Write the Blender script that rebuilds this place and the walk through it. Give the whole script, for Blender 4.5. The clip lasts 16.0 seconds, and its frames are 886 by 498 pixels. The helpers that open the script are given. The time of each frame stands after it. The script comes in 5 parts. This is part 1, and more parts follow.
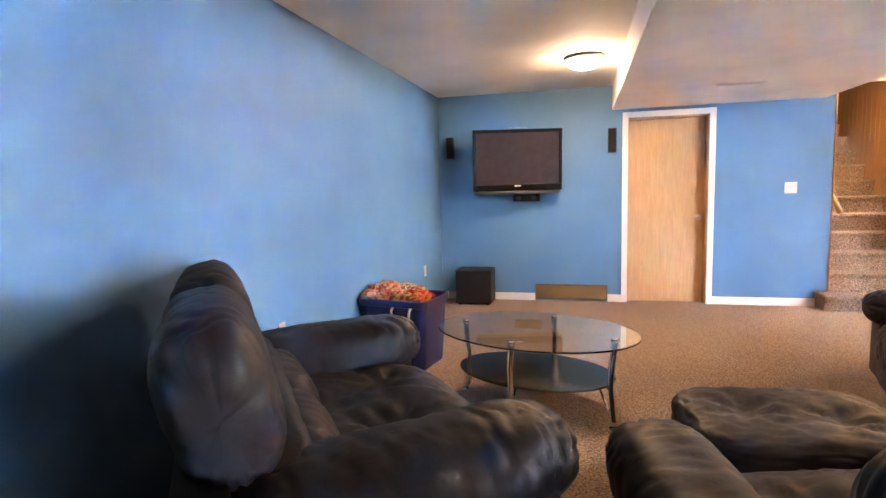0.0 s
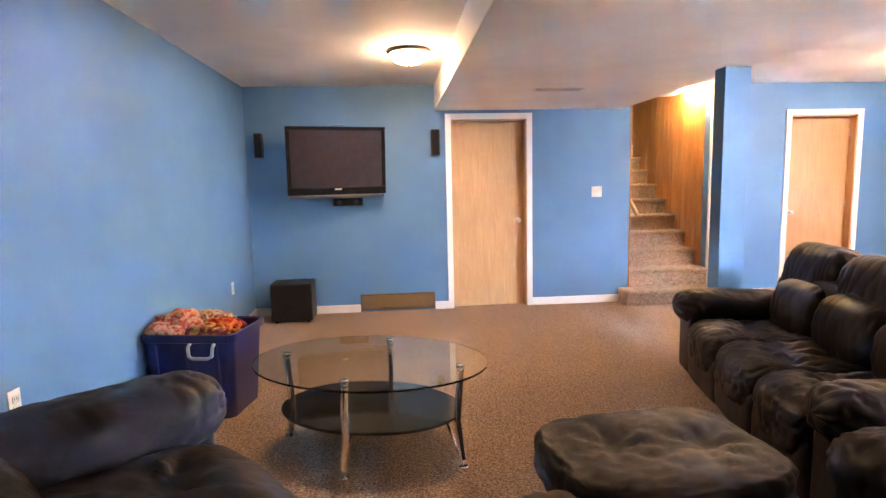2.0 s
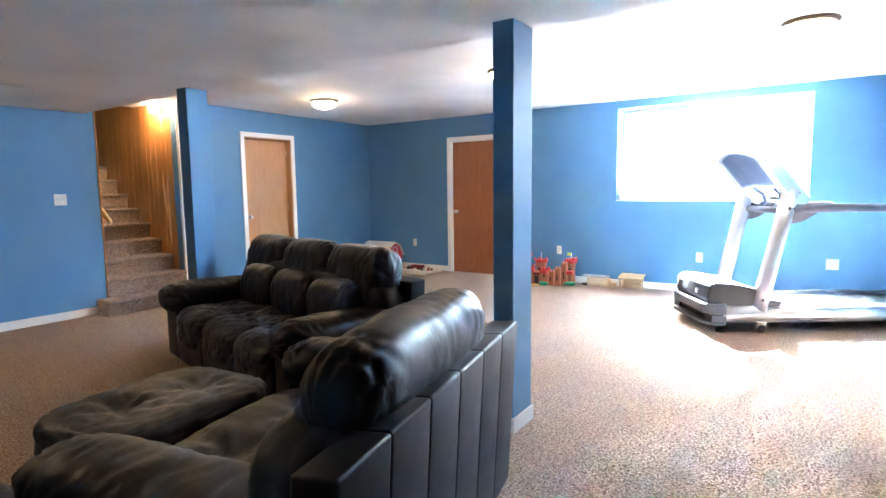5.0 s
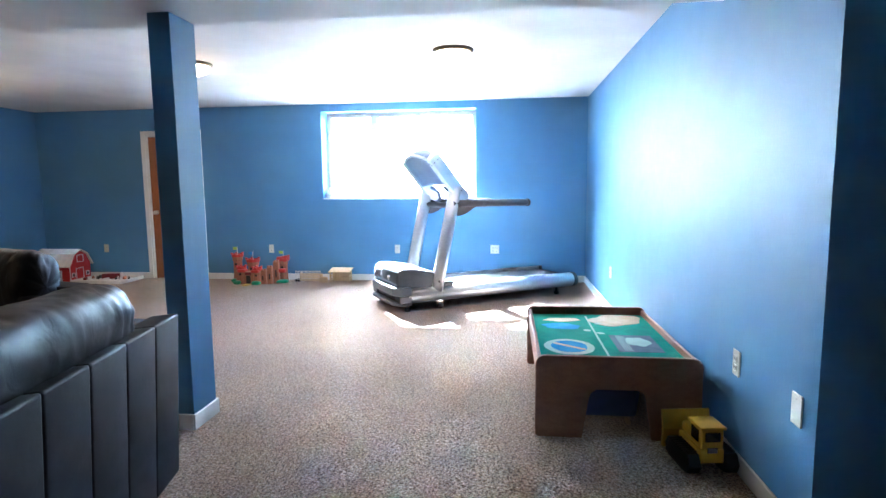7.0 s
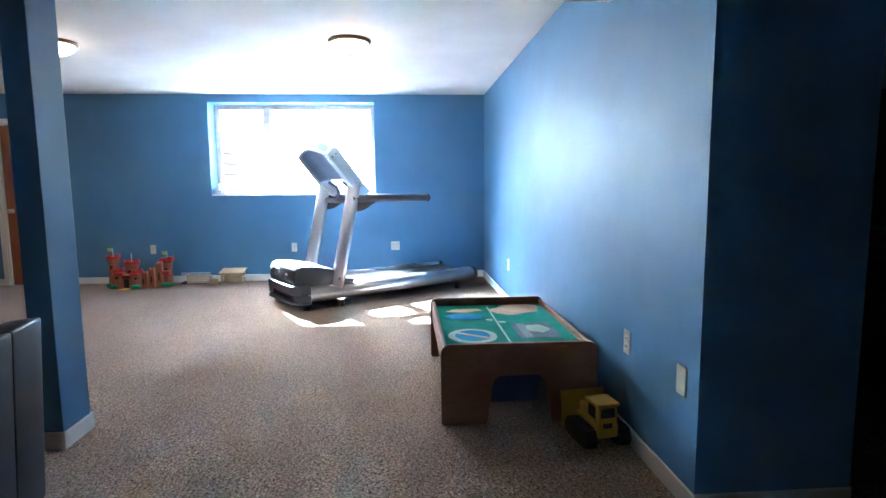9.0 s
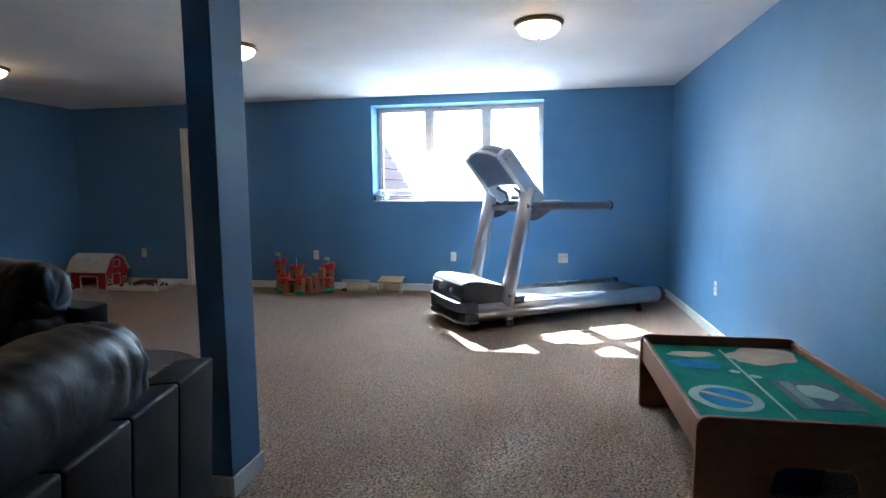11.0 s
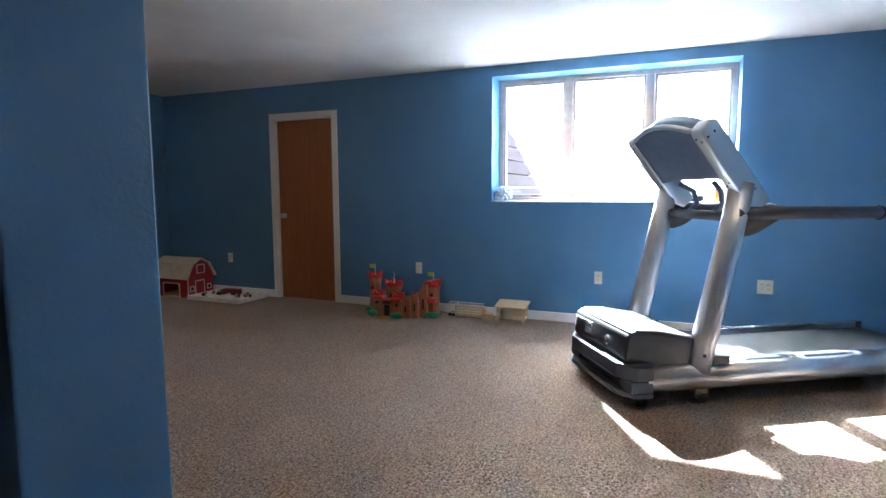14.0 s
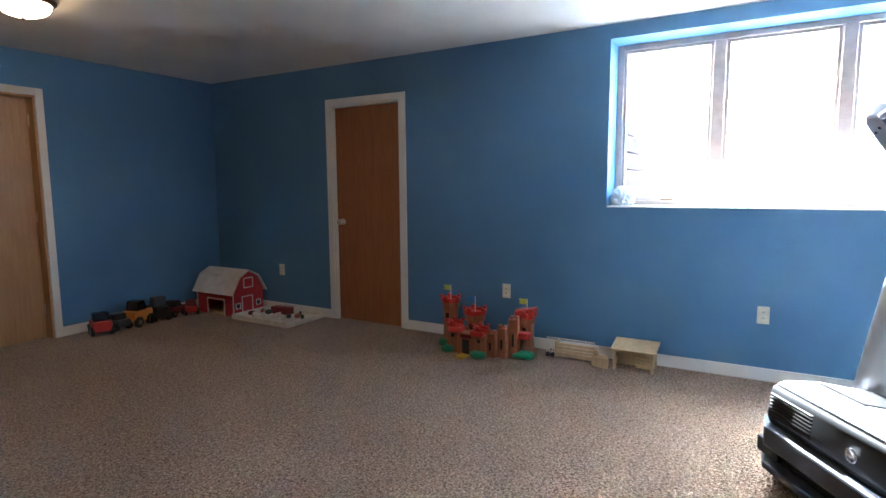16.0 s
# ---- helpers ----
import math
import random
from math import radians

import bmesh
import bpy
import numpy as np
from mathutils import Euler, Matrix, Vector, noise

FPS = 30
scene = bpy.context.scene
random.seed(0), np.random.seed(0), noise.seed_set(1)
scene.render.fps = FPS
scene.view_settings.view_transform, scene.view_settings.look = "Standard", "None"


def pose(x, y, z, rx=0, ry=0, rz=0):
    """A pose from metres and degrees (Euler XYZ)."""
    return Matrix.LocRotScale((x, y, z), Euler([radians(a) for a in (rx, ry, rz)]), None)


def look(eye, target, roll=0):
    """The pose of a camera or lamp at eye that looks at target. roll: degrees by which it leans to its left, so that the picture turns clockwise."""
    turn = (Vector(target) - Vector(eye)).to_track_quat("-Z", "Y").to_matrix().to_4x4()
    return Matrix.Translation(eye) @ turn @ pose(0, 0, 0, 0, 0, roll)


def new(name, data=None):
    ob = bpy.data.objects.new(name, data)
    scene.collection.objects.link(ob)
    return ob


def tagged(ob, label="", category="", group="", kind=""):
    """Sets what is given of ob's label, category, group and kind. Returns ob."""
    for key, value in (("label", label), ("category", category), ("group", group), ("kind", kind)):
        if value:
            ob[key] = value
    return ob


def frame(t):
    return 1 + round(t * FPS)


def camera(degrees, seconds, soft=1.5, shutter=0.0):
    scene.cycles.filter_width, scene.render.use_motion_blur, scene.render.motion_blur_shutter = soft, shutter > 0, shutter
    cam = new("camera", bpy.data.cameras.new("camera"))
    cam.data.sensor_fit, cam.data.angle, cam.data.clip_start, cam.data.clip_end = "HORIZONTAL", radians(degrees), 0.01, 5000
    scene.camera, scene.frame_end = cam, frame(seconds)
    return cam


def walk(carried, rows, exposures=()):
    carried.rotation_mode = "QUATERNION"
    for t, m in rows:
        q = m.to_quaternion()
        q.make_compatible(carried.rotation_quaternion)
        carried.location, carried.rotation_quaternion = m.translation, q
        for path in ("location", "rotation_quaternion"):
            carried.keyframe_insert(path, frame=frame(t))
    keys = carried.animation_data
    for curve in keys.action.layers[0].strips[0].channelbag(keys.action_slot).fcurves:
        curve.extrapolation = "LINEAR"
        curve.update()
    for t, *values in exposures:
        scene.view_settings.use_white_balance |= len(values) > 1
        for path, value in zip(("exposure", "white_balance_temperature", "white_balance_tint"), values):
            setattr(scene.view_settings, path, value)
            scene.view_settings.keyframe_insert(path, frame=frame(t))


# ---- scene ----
cam = camera(77.8, 16.0)
PATH = [
    (0, (1.808, 1.223, 1.351), (1.315, 3.148, 1.127), -1.6),
    (0.5, (1.778, 1.400, 1.374), (1.364, 3.343, 1.139), -1.8),
    (1, (1.788, 1.556, 1.393), (1.481, 3.518, 1.153), -1.9),
    (1.5, (1.727, 1.689, 1.376), (1.587, 3.669, 1.138), -1.6),
    (2, (1.685, 1.724, 1.391), (1.850, 3.702, 1.148), -1.3),
    (2.5, (1.675, 1.661, 1.401), (2.171, 3.583, 1.153), -1.1),
    (3, (1.674, 1.597, 1.373), (2.487, 3.408, 1.127), -0.9),
    (3.5, (1.544, 1.516, 1.336), (2.626, 3.182, 1.102), -0.8),
    (4, (1.499, 1.418, 1.335), (2.795, 2.923, 1.102), -0.8),
    (4.2, (1.480, 1.382, 1.331), (2.855, 2.817, 1.101), -0.8),
    (6.3, (1.298, 1.039, 1.276), (3.210, 1.586, 1.059), -0.7),
    (6.5, (1.295, 0.993, 1.277), (3.227, 1.461, 1.057), -0.7),
    (7, (1.301, 0.877, 1.270), (3.275, 1.110, 1.046), -0.6),
    (7.5, (1.296, 0.824, 1.274), (3.282, 0.848, 1.046), -0.5),
    (8, (1.281, 0.817, 1.264), (3.265, 0.705, 1.036), -0.5),
    (8.2, (1.276, 0.821, 1.243), (3.258, 0.682, 1.013), -0.5),
    (10.3, (1.698, 1.147, 1.216), (3.687, 1.117, 1.007), -0.6),
    (10.5, (1.781, 1.189, 1.223), (3.769, 1.253, 1.012), -0.5),
    (11, (1.979, 1.290, 1.240), (3.936, 1.646, 1.031), -0.5),
    (11.5, (2.189, 1.354, 1.237), (4.077, 1.980, 1.024), -0.4),
    (12, (2.424, 1.435, 1.216), (4.273, 2.171, 1.008), -0.3),
    (12.5, (2.668, 1.522, 1.204), (4.505, 2.285, 0.993), -0.3),
    (13, (2.970, 1.577, 1.212), (4.804, 2.348, 1.004), -0.2),
    (13.5, (3.265, 1.655, 1.209), (5.098, 2.427, 1.000), -0.2),
    (14, (3.527, 1.783, 1.229), (5.364, 2.544, 1.018), -0.2),
    (14.5, (3.836, 1.889, 1.252), (5.678, 2.637, 1.037), -0.2),
    (15, (4.131, 1.993, 1.275), (5.969, 2.749, 1.056), -0.3),
    (15.5, (4.391, 2.177, 1.281), (6.198, 3.005, 1.055), -0.3),
    (16, (4.582, 2.434, 1.280), (6.306, 3.423, 1.053), -0.4),
]
walk(cam, [(t, look(eye, target, roll)) for t, eye, target, roll in PATH],
     [(0.0, 7.95, 6050, 20), (1.5, 7.85, 6250, 23), (3.0, 7.65, 6000, 23), (4.0, 7.3, 5650, 14), (6.5, 6.3, 4800, 3), (7.0, 6.1, 4820, 3), (8.0, 5.75, 4900, 3),
      (10.5, 4.65, 5000, 3), (11.0, 4.45, 5080, 3), (12.0, 4.6, 5350, 6), (15.0, 4.6, 5400, 5), (16.0, 4.85, 5450, 5)])

# ---- world, sun and daylight ----
SUN_DIR = Vector((-1.25, -0.67, -1.0))
world = bpy.data.worlds.new("sky_world")
scene.world = world
world.use_nodes = True
wn = world.node_tree.nodes
wl = world.node_tree.links
sky = wn.new("ShaderNodeTexSky")
sky.sky_type = 'NISHITA'
sky.sun_disc = False
sky.sun_elevation = math.asin(1.0 / SUN_DIR.length)
sky.sun_rotation = math.atan2(-SUN_DIR.x, -SUN_DIR.y)
wn["Background"].inputs["Strength"].default_value = 0.15
wl.new(sky.outputs[0], wn["Background"].inputs["Color"])

sun_data = bpy.data.lights.new("sun", 'SUN')
sun_data.energy, sun_data.angle, sun_data.color = 3.0, radians(0.5), (1.0, 0.95, 0.86)
sun = new("sun", sun_data)
sun.rotation_euler = SUN_DIR.to_track_quat("-Z", "Y").to_euler()


# ---- materials ----
def mat_base(name, color, rough=0.6, metal=0.0, spec=0.5):
    m = bpy.data.materials.new(name)
    m.use_nodes = True
    b = m.node_tree.nodes["Principled BSDF"]
    b.inputs["Base Color"].default_value = (*color, 1)
    b.inputs["Roughness"].default_value = rough
    b.inputs["Metallic"].default_value = metal
    b.inputs["Specular IOR Level"].default_value = spec
    return m, m.node_tree.nodes, m.node_tree.links, b


def coords(n, l, scale=(1, 1, 1), kind="Object"):
    tc = n.new("ShaderNodeTexCoord")
    mp = n.new("ShaderNodeMapping")
    mp.inputs["Scale"].default_value = scale
    l.new(tc.outputs[kind], mp.inputs["Vector"])
    return mp.outputs["Vector"]


def noise_tex(n, l, vec, scale, detail=3.0, rough=0.55, distort=0.0):
    t = n.new("ShaderNodeTexNoise")
    t.inputs["Scale"].default_value = scale
    t.inputs["Detail"].default_value = detail
    t.inputs["Roughness"].default_value = rough
    t.inputs["Distortion"].default_value = distort
    l.new(vec, t.inputs["Vector"])
    return t.outputs["Fac"]


def ramp(n, l, fac, stops):
    r = n.new("ShaderNodeValToRGB")
    e = r.color_ramp.elements
    while len(e) < len(stops):
        e.new(0.5)
    for k, (p, c) in enumerate(stops):
        e[k].position, e[k].color = p, (*c, 1)
    l.new(fac, r.inputs["Fac"])
    return r.outputs["Color"]


def mix_color(n, l, fac, a, b, mode='MIX'):
    x = n.new("ShaderNodeMix")
    x.data_type, x.blend_type = 'RGBA', mode
    if isinstance(fac, float):
        x.inputs[0].default_value = fac
    else:
        l.new(fac, x.inputs[0])
    for sock, v in ((x.inputs[6], a), (x.inputs[7], b)):
        if isinstance(v, tuple):
            sock.default_value = (*v, 1)
        else:
            l.new(v, sock)
    return x.outputs[2]


def bump(n, l, bsdf, height, strength, distance, before=None):
    b = n.new("ShaderNodeBump")
    b.inputs["Strength"].default_value = strength
    b.inputs["Distance"].default_value = distance
    l.new(height, b.inputs["Height"])
    if before is not None:
        l.new(before, b.inputs["Normal"])
    l.new(b.outputs["Normal"], bsdf.inputs["Normal"])
    return b.outputs["Normal"]


def rough_from(n, l, bsdf, fac, lo, hi):
    r = n.new("ShaderNodeMapRange")
    r.inputs["To Min"].default_value, r.inputs["To Max"].default_value = lo, hi
    l.new(fac, r.inputs["Value"])
    l.new(r.outputs[0], bsdf.inputs["Roughness"])


def paint(name, color, rough=0.45, peel=0.25, spec=0.5):
    """Rolled wall paint: orange-peel relief and faint scuffs."""
    m, n, l, b = mat_base(name, color, rough, 0, spec)
    v = coords(n, l)
    big = noise_tex(n, l, v, 1.3, 4)
    dark = tuple(c * 0.93 for c in color)
    lite = tuple(min(1, c * 1.05) for c in color)
    l.new(ramp(n, l, big, [(0.35, dark), (0.65, lite)]), b.inputs["Base Color"])
    rough_from(n, l, b, noise_tex(n, l, v, 6, 3), rough - 0.05, rough + 0.07)
    a = bump(n, l, b, noise_tex(n, l, v, 110, 2), peel, 0.004)
    bump(n, l, b, noise_tex(n, l, v, 3.0, 2), 0.12, 0.02, a)
    return m


def carpet_mat(name, lo, mid, hi):
    m, n, l, b = mat_base(name, mid, 0.95, 0, 0.15)
    v = coords(n, l)
    speck = noise_tex(n, l, v, 88, 3, 0.75, 0.6)
    col = ramp(n, l, speck, [(0.40, lo), (0.49, mid), (0.58, hi)])
    tuft = n.new("ShaderNodeTexVoronoi")
    tuft.inputs["Scale"].default_value = 125
    l.new(v, tuft.inputs["Vector"])
    # colour darkened between tufts, standing in for shade down in the pile
    shade = ramp(n, l, tuft.outputs["Distance"], [(0.12, (1, 1, 1)), (0.70, (0.58, 0.55, 0.53))])
    col = mix_color(n, l, 1.0, col, shade, 'MULTIPLY')
    clump = noise_tex(n, l, v, 60, 3, 0.6, 0.4)
    col = mix_color(n, l, 1.0, col, ramp(n, l, clump, [(0.36, (0.68, 0.65, 0.63)), (0.52, (1, 1, 1))]), 'MULTIPLY')
    wear = noise_tex(n, l, v, 1.6, 5, 0.6)
    col = mix_color(n, l, 1.0, col, ramp(n, l, wear, [(0.3, (0.86, 0.85, 0.84)), (0.7, (1, 1, 1))]), 'MULTIPLY')
    l.new(col, b.inputs["Base Color"])
    b.inputs["Sheen Weight"].default_value = 0.25
    a = bump(n, l, b, tuft.outputs["Distance"], 1.0, -0.018)
    a = bump(n, l, b, speck, 0.9, 0.012, a)
    a = bump(n, l, b, clump, 0.7, 0.012, a)
    bump(n, l, b, noise_tex(n, l, v, 7, 4), 0.5, 0.03, a)
    return m


def leather_mat(name, color, rough=0.43, creases=0.06):
    m, n, l, b = mat_base(name, color, rough, 0, 0.25)
    v = coords(n, l)
    big = noise_tex(n, l, v, 4, 4)
    l.new(ramp(n, l, big, [(0.3, tuple(c * 0.75 for c in color)), (0.7, tuple(c * 1.35 for c in color))]), b.inputs["Base Color"])
    rough_from(n, l, b, noise_tex(n, l, v, 9, 4), rough - 0.07, rough + 0.13)
    grain = n.new("ShaderNodeTexVoronoi")
    grain.feature = 'DISTANCE_TO_EDGE'
    grain.inputs["Scale"].default_value = 260
    l.new(v, grain.inputs["Vector"])
    a = bump(n, l, b, grain.outputs["Distance"], 0.2, 0.002)
    lines = ramp(n, l, noise_tex(n, l, v, 7.5, 3, 0.5, 1.2), [(0.43, (1, 1, 1)), (0.5, (0, 0, 0)), (0.57, (1, 1, 1))])
    a = bump(n, l, b, lines, creases, 0.008, a)
    fine = ramp(n, l, noise_tex(n, l, v, 21, 2, 0.5, 1.5), [(0.42, (1, 1, 1)), (0.5, (0, 0, 0)), (0.58, (1, 1, 1))])
    bump(n, l, b, fine, creases * 0.5, 0.004, a)
    return m


def wood_mat(name, lo, hi, rough=0.42, along=(9, 9, 0.7), bands=4.0):
    m, n, l, b = mat_base(name, hi, rough, 0, 0.45)
    v = coords(n, l, along)
    g = noise_tex(n, l, v, bands, 6, 0.62, 0.7)
    fine = noise_tex(n, l, coords(n, l, (along[0] * 9, along[1] * 9, along[2] * 3)), 7, 2)
    col = ramp(n, l, g, [(0.28, lo), (0.72, hi)])
    col = mix_color(n, l, 1.0, col, ramp(n, l, fine, [(0.35, (0.90, 0.89, 0.88)), (0.6, (1, 1, 1))]), 'MULTIPLY')
    info = n.new("ShaderNodeObjectInfo")
    hue = ramp(n, l, info.outputs["Random"], [(0.0, (0.88, 0.87, 0.86)), (1.0, (1.06, 1.05, 1.03))])
    l.new(mix_color(n, l, 1.0, col, hue, 'MULTIPLY'), b.inputs["Base Color"])
    rough_from(n, l, b, g, rough - 0.06, rough + 0.1)
    bump(n, l, b, fine, 0.15, 0.002)
    return m


def plastic(name, color, rough=0.42, spec=0.5):
    m, n, l, b = mat_base(name, color, rough, 0, spec)
    v = coords(n, l)
    f = noise_tex(n, l, v, 14, 4)
    l.new(ramp(n, l, f, [(0.3, tuple(c * 0.85 for c in color)), (0.7, tuple(min(1, c * 1.08) for c in color))]), b.inputs["Base Color"])
    rough_from(n, l, b, f, rough - 0.06, rough + 0.1)
    bump(n, l, b, noise_tex(n, l, v, 220, 2), 0.08, 0.001)
    return m


def metal(name, color, rough=0.3):
    m, n, l, b = mat_base(name, color, rough, 1.0)
    v = coords(n, l)
    f = noise_tex(n, l, v, 20, 4)
    rough_from(n, l, b, f, max(0.03, rough - 0.07), rough + 0.1)
    return m


def cloth(name, a_col, b_col, scale=18.0):
    m, n, l, b = mat_base(name, a_col, 0.9, 0, 0.2)
    v = coords(n, l)
    f = noise_tex(n, l, v, scale, 3, 0.5, 0.8)
    l.new(ramp(n, l, f, [(0.42, a_col), (0.56, b_col)]), b.inputs["Base Color"])
    bump(n, l, b, noise_tex(n, l, v, 260, 2), 0.4, 0.003)
    return m


def glass_mat(name, tint, rough=0.0):
    m = bpy.data.materials.new(name)
    m.use_nodes = True
    n, l = m.node_tree.nodes, m.node_tree.links
    b = n["Principled BSDF"]
    b.inputs["Base Color"].default_value = (*tint, 1)
    b.inputs["Roughness"].default_value = rough
    b.inputs["Transmission Weight"].default_value = 1.0
    b.inputs["IOR"].default_value = 1.48
    return m


def glow(name, color, strength):
    m = bpy.data.materials.new(name)
    m.use_nodes = True
    b = m.node_tree.nodes["Principled BSDF"]
    b.inputs["Base Color"].default_value = (0.9, 0.87, 0.8, 1)
    b.inputs["Roughness"].default_value = 0.25
    b.inputs["Emission Color"].default_value = (*color, 1)
    b.inputs["Emission Strength"].default_value = strength
    return m


BLUE = paint("blue_wall_paint", (0.098, 0.226, 0.42), 0.54, 0.22, 0.4)
WHITE_CEIL = paint("white_ceiling_paint", (0.80, 0.79, 0.78), 0.7, 0.45, 0.3)
TRIM = paint("white_trim_paint", (0.80, 0.80, 0.79), 0.35, 0.05)
CARPET = carpet_mat("mottled_carpet", (0.20, 0.126, 0.084), (0.68, 0.458, 0.308), (0.96, 0.785, 0.605))
LEATHER = leather_mat("black_leather", (0.0175, 0.0160, 0.0205))
LEATHER_BACK = leather_mat("black_vinyl_back", (0.0110, 0.0120, 0.0165), 0.46, 0.03)
MAPLE = wood_mat("pale_maple_door", (0.50, 0.31, 0.155), (0.63, 0.42, 0.225))
MAPLE_WARM = wood_mat("honey_maple_door", (0.47, 0.265, 0.115), (0.60, 0.365, 0.175))
CHERRY = wood_mat("orange_brown_door", (0.27, 0.095, 0.034), (0.37, 0.145, 0.055))
PANEL = wood_mat("orange_pine_panelling", (0.42, 0.17, 0.045), (0.60, 0.28, 0.08), 0.4, (7, 7, 0.6))
RAILWOOD = wood_mat("light_pine_rail", (0.55, 0.36, 0.14), (0.72, 0.52, 0.24), 0.4, (9, 0.8, 9))
TABLEWOOD = wood_mat("brown_laminate", (0.22, 0.085, 0.038), (0.31, 0.13, 0.06), 0.38, (3, 3, 6))
TOYWOOD = wood_mat("raw_toy_wood", (0.58, 0.43, 0.25), (0.74, 0.59, 0.38), 0.6)
TIMBER = wood_mat("weathered_timber", (0.034, 0.015, 0.010), (0.066, 0.032, 0.022), 0.85, (0.8, 9, 9))
CHROME = metal("polished_chrome", (0.82, 0.82, 0.84), 0.08)
NICKEL = metal("satin_nickel", (0.62, 0.58, 0.53), 0.28)
BRONZE = metal("brushed_bronze", (0.20, 0.15, 0.11), 0.38)
SILVER = metal("silver_painted_metal", (0.58, 0.59, 0.62), 0.36)
SILVER.node_tree.nodes["Principled BSDF"].inputs["Metallic"].default_value = 0.85
BRASS = metal("bronze_register", (0.16, 0.125, 0.075), 0.5)
GLASS = glass_mat("clear_table_glass", (0.93, 0.99, 0.97))
PANE = glass_mat("window_glass", (0.99, 1.0, 1.0))
BLACKGLOSS = plastic("gloss_black", (0.008, 0.008, 0.009), 0.09)
BLACKPL = plastic("black_plastic", (0.014, 0.014, 0.015), 0.45)
GRILLE = cloth("black_grille_cloth", (0.012, 0.012, 0.014), (0.018, 0.018, 0.021), 90)
GREYPL = plastic("charcoal_plastic", (0.050, 0.053, 0.060), 0.45)
BUMPER = plastic("charcoal_blue_plastic", (0.070, 0.080, 0.105), 0.40)
SLATE = plastic("blue_grey_plastic", (0.115, 0.150, 0.235), 0.34)
SCREEN = plastic("plasma_screen", (0.030, 0.022, 0.026), 0.16)
IVORY = plastic("ivory_plastic", (0.72, 0.70, 0.60), 0.4)
VINYL = plastic("taupe_window_vinyl", (0.46, 0.38, 0.34), 0.5)
TOTE = plastic("navy_tote_plastic", (0.014, 0.020, 0.110), 0.36)
TOTEIN = plastic("navy_tote_lining", (0.012, 0.016, 0.075), 0.5)
GREYHANDLE = plastic("pale_grey_plastic", (0.50, 0.48, 0.45), 0.45)
YELLOW = plastic("toy_yellow", (0.72, 0.42, 0.02), 0.4)
RED = plastic("toy_red", (0.52, 0.035, 0.025), 0.42)
BARNRED = plastic("barn_red", (0.42, 0.02, 0.025), 0.5)
GREEN = plastic("toy_green", (0.02, 0.26, 0.12), 0.45)
ORANGE = plastic("toy_orange", (0.62, 0.20, 0.03), 0.45)
STONEBROWN = plastic("toy_castle_brown", (0.34, 0.13, 0.065), 0.5)
STONELITE = plastic("toy_castle_tan", (0.50, 0.26, 0.13), 0.5)
TOYBLUE = plastic("toy_blue", (0.04, 0.24, 0.62), 0.4)
TOYLIME = plastic("toy_lime", (0.52, 0.62, 0.06), 0.45)
BLUEBIN = plastic("blue_box_plastic", (0.012, 0.035, 0.20), 0.4)
CREAM = plastic("cream_plastic", (0.76, 0.73, 0.68), 0.45)
MAROON = plastic("maroon_plastic", (0.16, 0.012, 0.02), 0.45)
CLEARBAG = plastic("white_plastic_film", (0.66, 0.72, 0.80), 0.25)
FELT = cloth("red_felt", (0.38, 0.010, 0.018), (0.45, 0.014, 0.022), 60)
BROWNWALL = paint("brown_wall_paint", (0.16, 0.095, 0.06), 0.6)
CONCRETE = paint("light_concrete", (0.66, 0.64, 0.60), 0.9, 0.6, 0.2)
LAMPGLASS = glow("frosted_lamp_glass", (1.0, 0.63, 0.31), 1.0)
STAIRGLOW = glow("stair_lamp_glass", (1.0, 0.62, 0.26), 3.2)


# ---- building helpers ----
def to_object(name, bm, material, smooth=False):
    me = bpy.data.meshes.new(name)
    bmesh.ops.recalc_face_normals(bm, faces=bm.faces)
    bm.to_mesh(me)
    bm.free()
    for p in me.polygons:
        p.use_smooth = smooth
    me.materials.append(material)
    return new(name, me)


def part(name, bm, material, parent, label="", smooth=False):
    """One mesh under a thing or under a part."""
    ob = to_object(name, bm, material, smooth)
    ob.parent = parent
    if label:
        tagged(ob, label)
    return ob


def thing(name, m, label, category, group="", kind=""):
    """An empty at a thing's base, which carries its parts."""
    ob = new(name)
    ob.empty_display_size = 0.1
    ob.matrix_world = m
    return tagged(ob, label, category, group, kind)


def structure(name, bm, material, label, category, smooth=False):
    return tagged(to_object(name, bm, material, smooth), label, category, "", "structure")


def add_box(bm, x0, x1, y0, y1, z0, z1, bevel=0.0, segs=2):
    r = bmesh.ops.create_cube(bm, size=1.0, matrix=Matrix.LocRotScale(((x0 + x1) / 2, (y0 + y1) / 2, (z0 + z1) / 2), None, (x1 - x0, y1 - y0, z1 - z0)))
    if bevel > 0:
        es = list({e for v in r["verts"] for e in v.link_edges})
        bmesh.ops.bevel(bm, geom=es, offset=bevel, segments=segs, affect='EDGES', profile=0.6)
    return bm


def box(x0, x1, y0, y1, z0, z1, bevel=0.0, segs=2):
    return add_box(bmesh.new(), x0, x1, y0, y1, z0, z1, bevel, segs)


